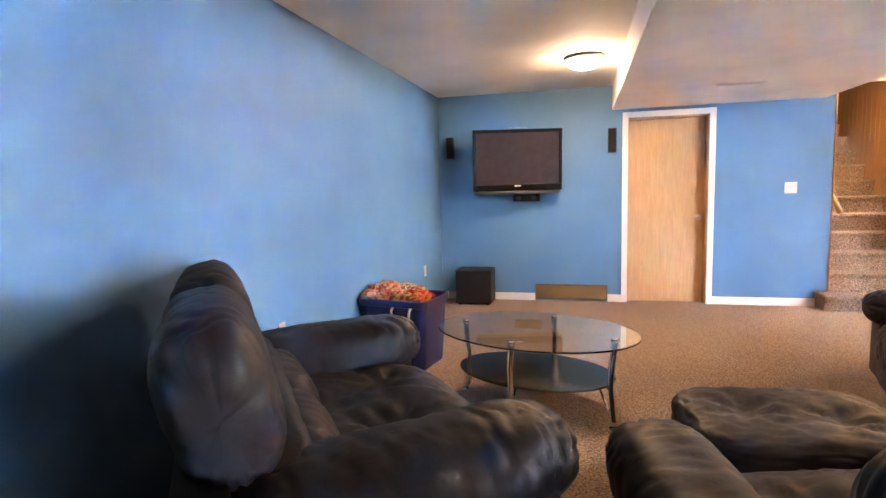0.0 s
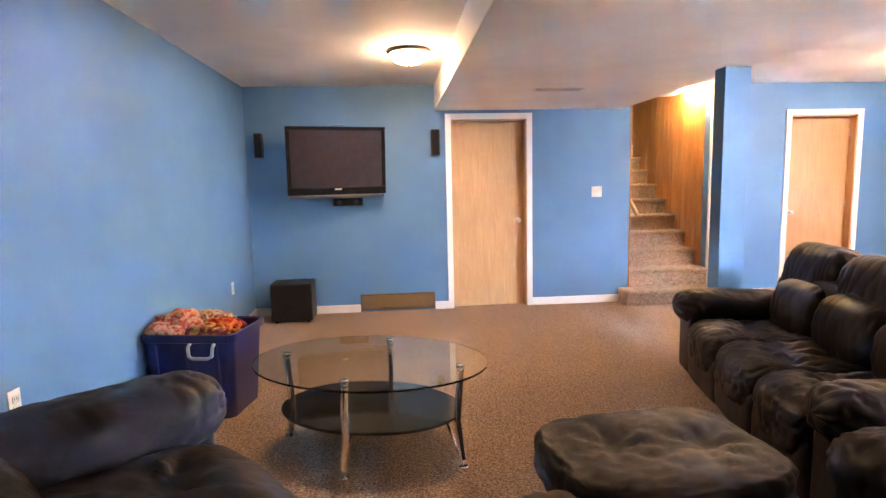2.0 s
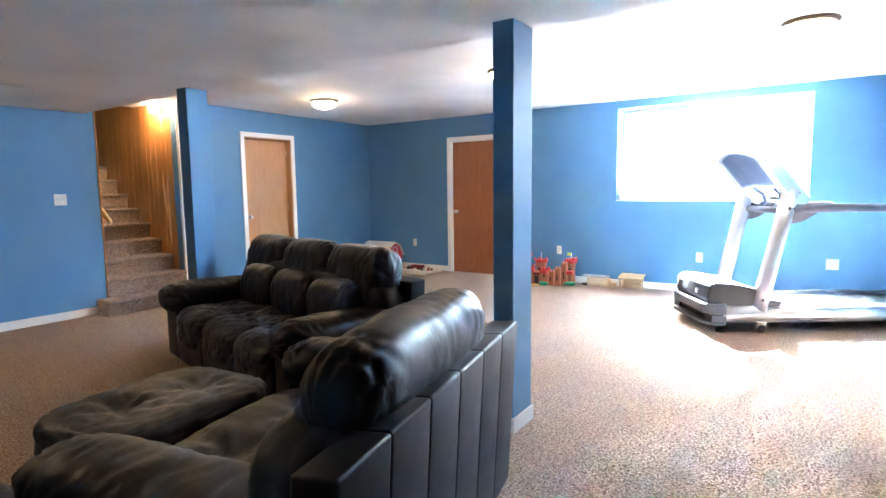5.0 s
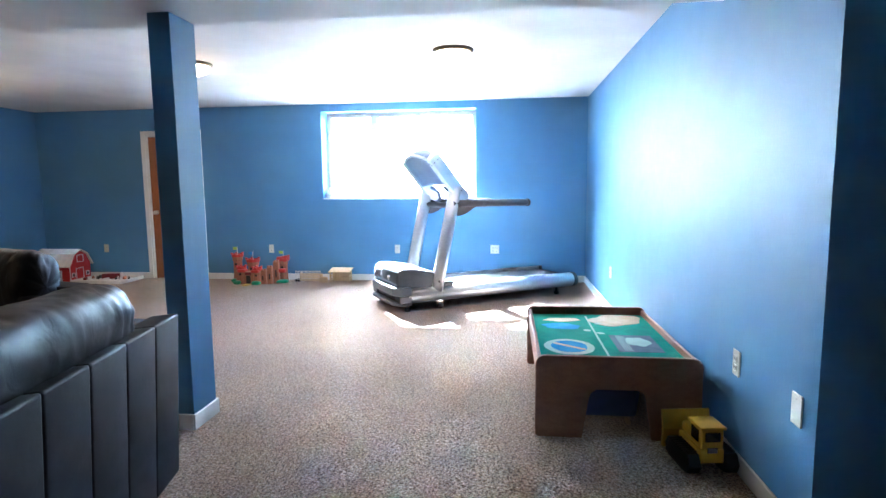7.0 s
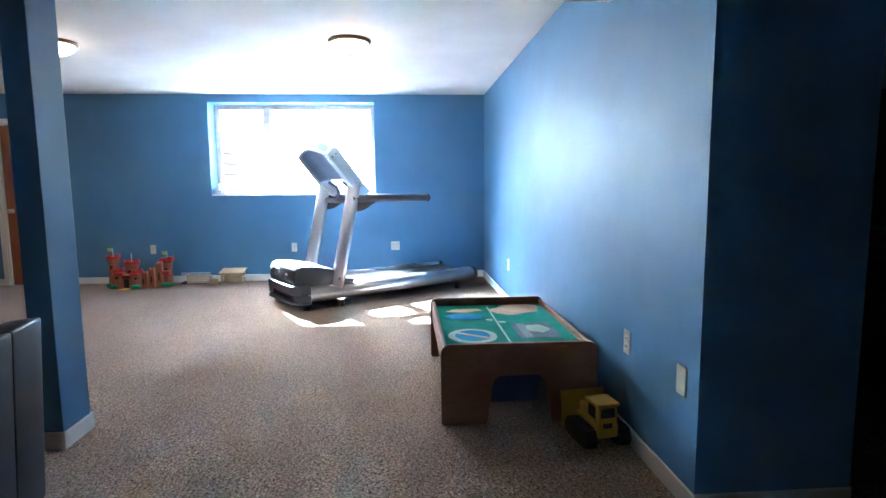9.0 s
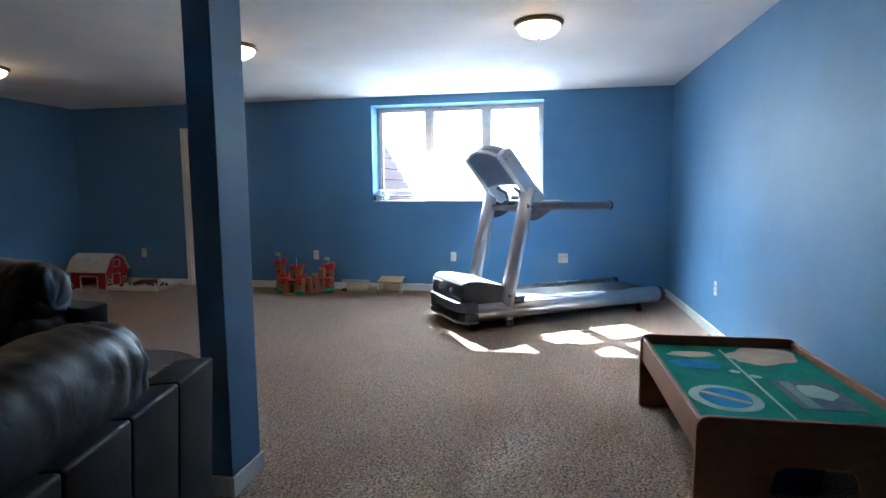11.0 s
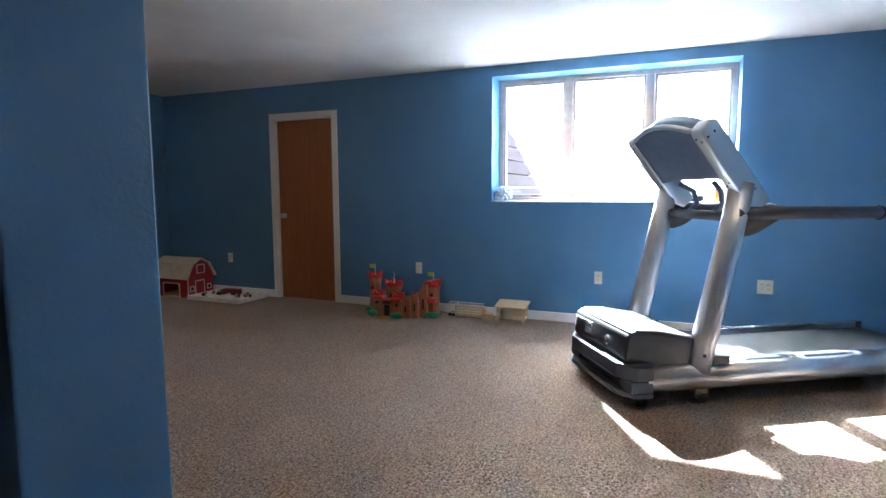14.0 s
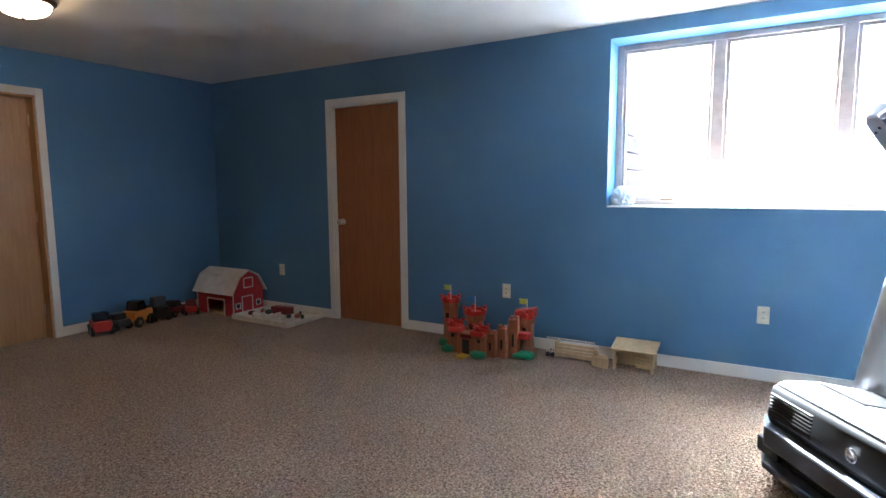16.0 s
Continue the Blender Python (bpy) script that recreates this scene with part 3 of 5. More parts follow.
# ---- leather seating ----
def leather_seat(name, m, width, depth, seats, backs, label, category, panels, group="black leather suite", seed=1, back_top=0.97, head_in=0.06, arm_z=0.49, head_y=0.16):
    """Overstuffed leather seating. Local x runs across it, y from its back (0) to its front."""
    t = thing(name, m, label, category, group)
    hw = width / 2
    arm = 0.27
    inner = hw - arm
    part("base", box(-hw + 0.03, hw - 0.03, 0.09, depth - 0.09, 0.035, 0.25, 0.02, 2), LEATHER, t)
    for sx in (-1, 1):
        for y in (0.14, depth - 0.14):
            part("foot", lathe([(0.030, 0.0), (0.034, 0.02), (0.030, 0.04)], 12, m=Matrix.Translation((sx * (hw - 0.12), y, 0))), BLACKPL, t)
    # outer back in stitched upright panels
    step = width / panels
    for k in range(panels):
        a = -hw + step * k
        bm = box(a, a + step, 0.0, 0.115, 0.045, 0.75, 0.011, 3)
        for v in bm.verts:
            f = (v.co.z - 0.045) / 0.71
            v.co.y += 0.02 * (1 - f) - 0.02 * f
            if v.co.z > 0.6 and v.co.y > 0.06:
                v.co.z -= 0.008
        part("back_panel", bm, LEATHER_BACK, t, "smooth stitched outer back panel", True)
    # seat: tufted leather, pulled down at its buttons
    sw = 2 * inner / seats
    for k in range(seats):
        cx = -inner + sw * (k + 0.5)
        tf = [(-sw * 0.22, 0.10, 0.035), (sw * 0.20, 0.03, 0.035), (-0.02, -0.16, 0.03)] if sw > 0.5 else [(0.0, 0.10, 0.035), (0.02, -0.13, 0.03)]
        bm = cushion((0, 0, 0), (sw + 0.03, depth - 0.16, 0.30), 4.2, 0.011, seed + k, tf, 34)
        for v in bm.verts:
            f = max(0.0, (v.co.y - 0.20) / 0.18)
            v.co.z -= 0.030 * f * f
        bm.transform(Matrix.Translation((cx, 0.18 + (depth - 0.16) / 2, 0.315 + (arm_z - 0.49) + 0.02)))
        part("seat_cushion", bm, LEATHER, t, "wrinkled tufted leather seat", True)
        bm = roll_pad(sw + 0.02, 0.075, 0.145, 3.4, 12, seed + 20 + k, 0.004, 0.004)
        bm.transform(Matrix.Translation((cx, depth - 0.085, 0.18)))
        part("front_skirt", bm, LEATHER, t, "", True)
    part("inner_back", cushion((0, 0.185, 0.50), (2 * hw - 0.08, 0.25, 0.56), 5.0, 0.006, seed + 30, (), 20), LEATHER, t, "", True)
    # back cushions: a plump headrest roll over a lumbar roll
    bw = 2 * (hw - head_in) / backs
    lw = 2 * (inner + 0.02) / backs
    for k in range(backs):
        cx = -hw + head_in + bw * (k + 0.5)
        bm = roll_pad(lw + 0.03, 0.155, 0.185, 2.5, 6, seed + 40 + k, 0.022, 0.013, 52, 44)
        bm.transform(Matrix.Translation((-inner - 0.02 + lw * (k + 0.5), 0.265, 0.555)) @ pose(0, 0, 0, 10))
        part("lumbar_cushion", bm, LEATHER, t, "", True)
        bm = roll_pad(bw + 0.02, 0.128, 0.205, 2.7, 7, seed + 60 + k, 0.026, 0.013, 72, 56)
        bm.transform(Matrix.Translation((cx, head_y, back_top - 0.20)) @ pose(0, 0, 0, 13))
        part("headrest_cushion", bm, LEATHER, t, "plump wrinkled leather headrest", True)
    # arms: panel, and a long pad gathered at its front
    for k, sx in enumerate((-1, 1)):
        cx = sx * (hw - arm / 2)
        part("arm_panel", box(cx - 0.115, cx + 0.115, 0.10, depth - 0.035, 0.045, arm_z - 0.02, 0.03, 3), LEATHER, t, "", True)
        bm = roll_pad(depth - 0.06, arm / 2 + 0.035, 0.125, 2.5, 6, seed + 80 + k, 0.020, 0.016, 84, 52)
        bm.transform(Matrix.Translation((cx + sx * 0.01, depth / 2 + 0.065, arm_z)) @ pose(0, 0, 0, 0, -1.5, 90))
        part("arm_pillow", bm, LEATHER, t, "gathered leather arm pad", True)
    return t


leather_seat("armchair", pose(0.627, 2.62, 0, 0, 0, -53), 1.44, 0.93, 1, 2, "wide black leather armchair with wrinkled cushions, angled against the wall", "armchair", 5, seed=3, back_top=1.09, arm_z=0.635, head_y=0.09)
leather_seat("sofa", pose(4.33, 4.24, 0, 0, 0, 77.7), 2.05, 0.92, 3, 3, "black leather sofa with three plump backrests beside the support post", "sofa", 7, seed=11, back_top=0.95, head_in=0.11)
leather_seat("armchair", pose(2.770, 2.145, 0, 0, 0, 11.7), 1.37, 1.03, 1, 1, "wide black leather armchair with stitched back panels beside the post", "armchair", 6, seed=23, back_top=0.94, head_in=0.19)

t = thing("ottoman", pose(2.60, 3.545, 0, 0, 0, 7), "black leather ottoman in front of the armchair", "ottoman", "black leather suite")
part("base", box(-0.34, 0.34, -0.21, 0.21, 0.03, 0.28, 0.03, 3), LEATHER, t, "", True)
part("cushion", cushion((0, 0, 0.345), (0.82, 0.62, 0.23), 4.6, 0.010, 91, [(-0.15, 0.03, 0.03), (0.17, -0.04, 0.03)], 30), LEATHER, t, "wrinkled leather top", True)
for sx in (-1, 1):
    for sy in (-1, 1):
        part("foot", lathe([(0.026, 0.0), (0.03, 0.015), (0.026, 0.034)], 10, m=Matrix.Translation((sx * 0.27, sy * 0.15, 0))), BLACKPL, t)


# ---- glass tables ----
def glass_oval(rx, ry, z, thick, edge=0.004):
    return lathe([(0.02, z)] + [(1.0 - edge, z), (1.0, z + edge), (1.0, z + thick - edge), (1.0 - edge, z + thick), (0.02, z + thick)], 72, rx, ry)


t = thing("coffee_table", pose(1.515, 4.59, 0, 0, 0, -16), "oval clear glass coffee table with chrome legs and black shelf", "coffee table")
part("glass_top", glass_oval(0.635, 0.45, 0.448, 0.012, 0.003), GLASS, t, "clear greenish oval glass top").visible_shadow = False
part("shelf", glass_oval(0.495, 0.335, 0.190, 0.014, 0.004), BLACKGLOSS, t, "glossy black oval lower shelf")
inv = pose(1.515, 4.59, 0, 0, 0, -16).inverted()
for x, y, fx, fy in ((1.055, 4.74, 1.05, 4.71), (1.412, 4.27, 1.396, 4.22), (1.985, 4.41, 1.975, 4.25), (1.623, 4.93, 1.635, 4.95)):
    a, b = inv @ Vector((x, y, 0)), inv @ Vector((fx, fy, 0))
    c = Vector((0, 0, 0))
    mid = (a + b) / 2 * 0.97
    pts = [(b.x, b.y, 0.008), (b.x * 0.995, b.y * 0.995, 0.04), (mid.x * 0.985, mid.y * 0.985, 0.20), (mid.x, mid.y, 0.32), (a.x, a.y, 0.42), (a.x * 1.005, a.y * 1.005, 0.447)]
    leg = part("leg", tube(pts, 0.019, 16), CHROME, t, "polished chrome tube leg", True)
    part("foot_pad", lathe([(0.024, 0.0), (0.027, 0.004), (0.024, 0.010)], 18, m=Matrix.Translation((b.x, b.y, 0))), CHROME, t, "", True)
    part("top_cap", lathe([(0.020, 0.443), (0.023, 0.444), (0.023, 0.4475)], 18, m=Matrix.Translation((a.x, a.y, 0))), CHROME, t, "", True)
    part("top_button", lathe([(0.012, 0.4605), (0.022, 0.4605), (0.022, 0.466), (0.018, 0.469), (0.004, 0.4695)], 18, m=Matrix.Translation((a.x, a.y, 0))), CHROME, t, "chrome cap above the glass", True)
    q = Vector((a.x, a.y, 0)) * 0.80
    part("shelf_strut", tube([(b.x * 0.97, b.y * 0.97, 0.03), ((b.x + q.x) / 2, (b.y + q.y) / 2, 0.11), (q.x, q.y, 0.189)], 0.008, 10), CHROME, t, "", True)

t = thing("side_table", pose(3.69, 2.89, 0, 0, 0, -7), "round clear glass side table with chrome legs between sofa and armchair", "side table")
part("glass_top", glass_oval(0.33, 0.33, 0.565, 0.010, 0.003), GLASS, t, "clear round glass top").visible_shadow = False
part("shelf", glass_oval(0.20, 0.20, 0.20, 0.012, 0.004), BLACKGLOSS, t, "glossy black lower shelf")
for k in range(4):
    a = radians(45 + 90 * k)
    d = Vector((math.cos(a), math.sin(a), 0))
    part("leg", tube([d * 0.235 + Vector((0, 0, 0.006)), d * 0.205 + Vector((0, 0, 0.22)), d * 0.205 + Vector((0, 0, 0.37)), d * 0.225 + Vector((0, 0, 0.564))], 0.017, 14), CHROME, t, "polished chrome tube leg", True)
    part("top_button", lathe([(0.010, 0.5755), (0.020, 0.5755), (0.020, 0.580), (0.016, 0.583), (0.004, 0.5835)], 16, m=Matrix.Translation(d * 0.225)), CHROME, t, "", True)
    part("foot_pad", lathe([(0.022, 0.0), (0.024, 0.004), (0.020, 0.008)], 16, m=Matrix.Translation(d * 0.235)), CHROME, t, "", True)

# ---- storage tote with blankets ----
t = thing("storage_tote", pose(0.452, 5.22, 0, 0, 0, -10), "open navy blue plastic storage tote by the wall", "storage box")


def taper_shell(wx, wy, h, grow, wall, lip):
    """An open tub: outer and inner skins, flared upwards, with a rolled lip."""
    bm = bmesh.new()
    def ring(hx, hy, z, r=0.05, n=5):
        out = []
        for cx, cy, a0 in ((hx - r, hy - r, 0), (-hx + r, hy - r, 90), (-hx + r, -hy + r, 180), (hx - r, -hy + r, 270)):
            for i in range(n):
                a = radians(a0 + 90 * i / (n - 1))
                out.append(bm.verts.new((cx + r * math.cos(a), cy + r * math.sin(a), z)))
        return out
    hx, hy = wx / 2, wy / 2
    rings = [ring(hx, hy, 0), ring(hx + grow * 0.86, hy + grow * 0.86, h - 0.055), ring(hx + grow * 0.86 + lip, hy + grow * 0.86 + lip, h - 0.05),
             ring(hx + grow + lip, hy + grow + lip, h - 0.004), ring(hx + grow + lip - 0.008, hy + grow + lip - 0.008, h), ring(hx + grow - wall, hy + grow - wall, h - 0.008), ring(hx - wall, hy - wall, 0.01)]
    for a, b in zip(rings, rings[1:]):
        k = len(a)
        for i in range(k):
            bm.faces.new((a[i], a[(i + 1) % k], b[(i + 1) % k], b[i]))
    bm.faces.new(rings[0][::-1])
    bm.faces.new(rings[-1])
    return bm


part("tub", taper_shell(0.51, 0.38, 0.53, 0.035, 0.006, 0.014), TOTE, t, "navy plastic tub with a rolled rim")
for x in (-0.19, 0.0, 0.19):
    part("rib", tube([(x, -0.184, 0.03), (x, -0.212, 0.46)], 0.012, 8), TOTE, t)
part("handle", tube([(0.03, -0.222, 0.475), (0.03, -0.246, 0.455), (0.035, -0.25, 0.405), (0.06, -0.252, 0.392), (0.15, -0.252, 0.392), (0.175, -0.25, 0.405), (0.18, -0.246, 0.455), (0.18, -0.222, 0.475)], 0.010, 10), GREYHANDLE, t, "pale grey carrying handle", True)


def blanket(name, cx, cy, cz, sx, sy, sz, mat, seed, label):
    bm = bmesh.new()
    bmesh.ops.create_icosphere(bm, subdivisions=4, radius=1.0)
    off = Vector((seed * 3.1, seed * 1.7, seed * 2.3))
    for v in bm.verts:
        d = v.co.copy()
        w = Vector((noise.noise(d * 2 + off), noise.noise(d * 2 + off * 2), noise.noise(d * 2 - off)))
        f = noise.noise(d * 1.5 + off)
        g = 1 - 2 * abs(noise.noise(d * 2.6 + off + w))
        h = 1 - 2 * abs(noise.noise(d * 6.5 + off * 2 + w * 2))
        r = 0.86 + 0.34 * f + 0.26 * g + 0.10 * h
        v.co = Vector((d.x * sx * r, d.y * sy * r, max(-0.6, d.z) * sz * r))
    ob = to_object(name, bm, mat, True)
    ob.location = (cx, cy, cz)
    tagged(ob, label, "blanket", "blankets in the tote")


B1 = cloth("rust_knit", (0.42, 0.06, 0.03), (0.52, 0.32, 0.20), 30)
B2 = cloth("mustard_print", (0.46, 0.25, 0.06), (0.20, 0.05, 0.05), 24)
B3 = cloth("red_orange_print", (0.45, 0.03, 0.015), (0.60, 0.17, 0.03), 20)
B4 = cloth("dark_red_plaid", (0.30, 0.015, 0.03), (0.05, 0.015, 0.03), 20)
B5 = cloth("cream_stripe", (0.50, 0.38, 0.25), (0.26, 0.10, 0.07), 34)
blanket("blanket", 0.310, 5.200, 0.52, 0.15, 0.15, 0.10, B1, 1, "rust and cream knitted blanket crumpled in the tote")
blanket("blanket", 0.450, 5.280, 0.53, 0.15, 0.10, 0.07, B5, 2, "cream striped blanket crumpled in the tote")
blanket("blanket", 0.480, 5.130, 0.50, 0.13, 0.09, 0.06, B2, 3, "mustard patterned blanket crumpled in the tote")
blanket("blanket", 0.560, 5.220, 0.50, 0.11, 0.12, 0.065, B3, 4, "red and orange patterned blanket crumpled in the tote")
blanket("blanket", 0.625, 5.260, 0.485, 0.07, 0.10, 0.06, B4, 5, "dark red plaid cloth crumpled in the tote")
blanket("blanket", 0.340, 5.100, 0.475, 0.13, 0.06, 0.05, B5, 6, "cream blanket corner hanging over the tote rim")

# ---- television corner ----
t = thing("television", pose(1.115, 7.325, 1.620, 4, 0, 14.5), "black flat-panel television on a swivel wall mount, switched off", "television")
part("back_shell", box(-0.44, 0.44, 0.035, 0.085, -0.27, 0.27, 0.02, 2), BLACKPL, t)
for c in ((-0.49, 0.49, 0.298, 0.335), (-0.49, 0.49, -0.335, -0.258), (-0.49, -0.452, -0.258, 0.298), (0.452, 0.49, -0.258, 0.298)):
    part("bezel", box(c[0], c[1], -0.012, 0.04, c[2], c[3], 0.006, 2), BLACKGLOSS, t, "gloss black bezel")
part("screen", box(-0.452, 0.452, -0.004, 0.03, -0.258, 0.298), SCREEN, t, "dark unlit plasma screen")
part("speaker_strip", box(-0.47, 0.47, -0.008, 0.045, -0.365, -0.336, 0.006, 2), GREYPL, t)
part("emblem", box(-0.035, 0.035, -0.0145, -0.0115, -0.285, -0.272, 0.001, 1), CREAM, t, "small pale maker's mark")
part("top_clip", tube([(-0.08, 0.02, 0.336), (-0.07, 0.02, 0.350), (0.09, 0.02, 0.350), (0.10, 0.02, 0.336)], 0.004, 8), CHROME, t)
m = pose(1.115, 7.325, 1.620, 4, 0, 14.5).inverted()
part("mount_arm", tube([m @ Vector((1.16, 7.645, 1.62)), m @ Vector((1.0, 7.53, 1.62)), (0.0, 0.08, 0.0)], 0.022, 10), BLACKPL, t)
part("wall_plate", box(-0.10, 0.10, -0.012, 0.012, -0.14, 0.14, 0.004, 1), BLACKPL, t).matrix_local = m @ pose(1.16, 7.634, 1.62)


def speaker(name, x0, x1, z0, z1, depth, label, gap=0.0):
    w, h = x1 - x0, z1 - z0
    t = thing(name, pose((x0 + x1) / 2, NORTH - gap, z0), label, "loudspeaker", "surround loudspeakers")
    part("cabinet", box(-w / 2, w / 2, -depth, -0.002, 0, h, 0.006, 2), BLACKPL, t)
    part("grille", box(-w / 2 + 0.008, w / 2 - 0.008, -depth - 0.012, -depth, 0.008, h - 0.008, 0.005, 2), GRILLE, t, "black cloth grille")
    if w > 0.25:
        for s in (-1, 1):
            part("driver", lathe([(0.005, 0), (0.024, 0), (0.026, 0.004), (0.02, 0.006), (0.005, 0.003)], 18, m=Matrix.Translation((s * w * 0.28, -depth - 0.012, h / 2)) @ pose(0, 0, 0, 90, 0, 0)), BLACKPL, t, "", True)


speaker("wall_speaker", 0.255, 0.335, 1.675, 1.925, 0.08, "slim black loudspeaker on the blue wall")
speaker("wall_speaker", 2.075, 2.165, 1.675, 1.940, 0.08, "slim black loudspeaker on the blue wall")
speaker("center_speaker", 1.03, 1.34, 1.160, 1.245, 0.09, "low black loudspeaker mounted below the television")
t = thing("subwoofer", pose(0.60, 7.42, 0), "black cube subwoofer standing on the carpet", "loudspeaker")
part("cabinet", box(-0.205, 0.205, -0.14, 0.17, 0.02, 0.40, 0.008, 2), BLACKPL, t)
part("grille", box(-0.195, 0.195, -0.158, -0.14, 0.03, 0.39, 0.008, 2), GRILLE, t, "black cloth grille")
for sx in (-1, 1):
    for sy in (-1, 1):
        part("foot", lathe([(0.018, 0.0), (0.02, 0.02)], 10, m=Matrix.Translation((sx * 0.16, sy * 0.11, 0))), BLACKPL, t)

t = thing("return_air_grille", pose(1.675, NORTH, 0.018), "bronze louvred return-air grille low on the wall", "vent")
for c in ((-0.405, 0.405, 0, 0.018), (-0.405, 0.405, 0.159, 0.177), (-0.405, -0.387, 0.018, 0.159), (0.387, 0.405, 0.018, 0.159)):
    part("frame", box(c[0], c[1], -0.012, 0, c[2], c[3], 0.002, 1), BRASS, t)
part("backing", box(-0.387, 0.387, -0.003, 0, 0.018, 0.159), BLACKPL, t)
for k in range(11):
    z = 0.025 + k * 0.0125
    part("slat", prism([(-0.011, z), (-0.004, z + 0.009), (-0.003, z + 0.008), (-0.010, z - 0.001)], -0.387, 0.387, "x"), BRASS, t)

t = thing("ceiling_register", pose(3.08, 6.37, SOFFIT), "white slotted air register in the soffit", "vent")
for c in ((-0.21, 0.21, -0.06, -0.046), (-0.21, 0.21, 0.046, 0.06), (-0.21, -0.19, -0.046, 0.046), (0.19, 0.21, -0.046, 0.046)):
    part("frame", box(c[0], c[1], c[2], c[3], -0.008, 0, 0.002, 1), TRIM, t)
part("backing", box(-0.19, 0.19, -0.046, 0.046, -0.002, 0), BLACKPL, t)
for k in range(3):
    y = -0.026 + k * 0.025
    part("slat", prism([(y, -0.008), (y + 0.004, -0.003), (y + 0.005, -0.004), (y + 0.001, -0.009)], -0.19, 0.19, "x"), TRIM, t)


# ---- plates on the walls ----
def wall_plate(name, m, kind, w=0.07, h=0.115):
    """A switch or socket plate. Local y points out of the wall."""
    label = {"outlet": "ivory power outlet on the blue wall", "double": "double ivory power outlet on the blue wall", "switch": "ivory double light switch on the blue wall", "blank": "ivory cover plate on the blue wall"}[kind]
    t = thing(name, m, label, "switch" if kind == "switch" else "outlet", "wall plates")
    part("plate", box(-w / 2, w / 2, 0.0, 0.006, -h / 2, h / 2, 0.003, 2), IVORY, t)
    xs = (-0.023, 0.023) if kind in ("double", "switch") else (0.0,)
    for x in xs:
        if kind == "switch":
            part("toggle", box(x - 0.005, x + 0.005, 0.006, 0.016, -0.004, 0.012, 0.002, 1), IVORY, t)
        elif kind == "blank":
            part("screw", lathe([(0.002, 0), (0.004, 0.001), (0.002, 0.002)], 8, m=Matrix.Translation((0, 0.006, 0.04)) @ pose(0, 0, 0, -90, 0, 0)), NICKEL, t)
        else:
            for z in (-0.020, 0.020):
                s = part("socket", box(x - 0.016, x + 0.016, 0.006, 0.0085, z - 0.014, z + 0.014, 0.004, 2), IVORY, t)
                for dx in (-0.006, 0.006):
                    part("slot", box(x + dx - 0.0015, x + dx + 0.0015, 0.0085, 0.0092, z - 0.005, z + 0.006), GREYPL, s)


for y, kind, w in ((4.17, "outlet", 0.07), (2.37, "outlet", 0.07), (1.045, "double", 0.115), (6.685, "outlet", 0.07)):
    wall_plate("power_outlet", pose(EAST, y, 0.435, 0, 0, 90), kind, w)
wall_plate("power_outlet", pose(6.86, PARTITION, 0.41), "outlet")
wall_plate("power_outlet", pose(3.82, PARTITION, 0.475), "outlet")
wall_plate("cover_plate", pose(3.30, PARTITION, 0.475), "blank")
wall_plate("power_outlet", pose(LEFT, 6.88, 0.454, 0, 0, -90), "outlet")
wall_plate("power_outlet", pose(LEFT, 3.95, 0.555, 0, 0, -90), "outlet")
wall_plate("light_switch", pose(3.895, NORTH, 1.245, 0, 0, 180), "switch", 0.115)


# ---- treadmill: local x runs from its front to its rear, y to its left ----
t = thing("treadmill", pose(6.965, 2.165, 0, 0, 0, -57.0), "large silver and charcoal treadmill facing away from the window corner", "treadmill")
HW = 0.40


RAIL_END = 2.21
for s in (-1, 1):
    arc = [(s * (HW - 0.075 + 0.085 * math.cos(a)), 0.165 + 0.078 * math.sin(a)) for a in [math.pi * (i / 12 - 0.5) for i in range(13)]]
    out = [(s * (HW - 0.10), 0.087)] + arc + [(s * (HW - 0.10), 0.243)]
    ob = part("side_rail", add_prism(bmesh.new(), out, 0.10, RAIL_END, "x"), SILVER, t, "rounded silver side rail", True)
    ob.data.polygons[0].use_smooth = ob.data.polygons[1].use_smooth = False
    cap = [(s * HW * 0.808 + (y - s * HW * 0.808) * 1.03, 0.165 + (z - 0.165) * 1.05) for y, z in out]
    part("rear_cap", prism(cap, RAIL_END, RAIL_END + 0.055, "x", 0.006), GREYPL, t, "charcoal end cap")
    for k in range(3):
        grip = part("foot_grip", box(0.75 + 0.4 * k, 1.05 + 0.4 * k, s * (HW - 0.085) - 0.028, s * (HW - 0.085) + 0.028, 0.2425, 0.2465), SLATE, t, "ribbed foot-rail grip")
        for q in range(14):
            x = 0.76 + 0.4 * k + 0.0205 * q
            part("rib", box(x, x + 0.009, s * (HW - 0.085) - 0.025, s * (HW - 0.085) + 0.025, 0.2465, 0.2485), GREYPL, grip)
part("deck", box(0.30, 2.20, -HW + 0.10, HW - 0.10, 0.10, 0.205, 0.004, 1), GREYPL, t)
part("running_belt", box(0.42, 2.18, -0.275, 0.275, 0.2065, 0.2125, 0.002, 1), BLACKPL, t, "black running belt")
part("rear_roller", tube([(2.205, -0.28, 0.165), (2.205, 0.28, 0.165)], 0.045, 16), BLACKPL, t, "", True)
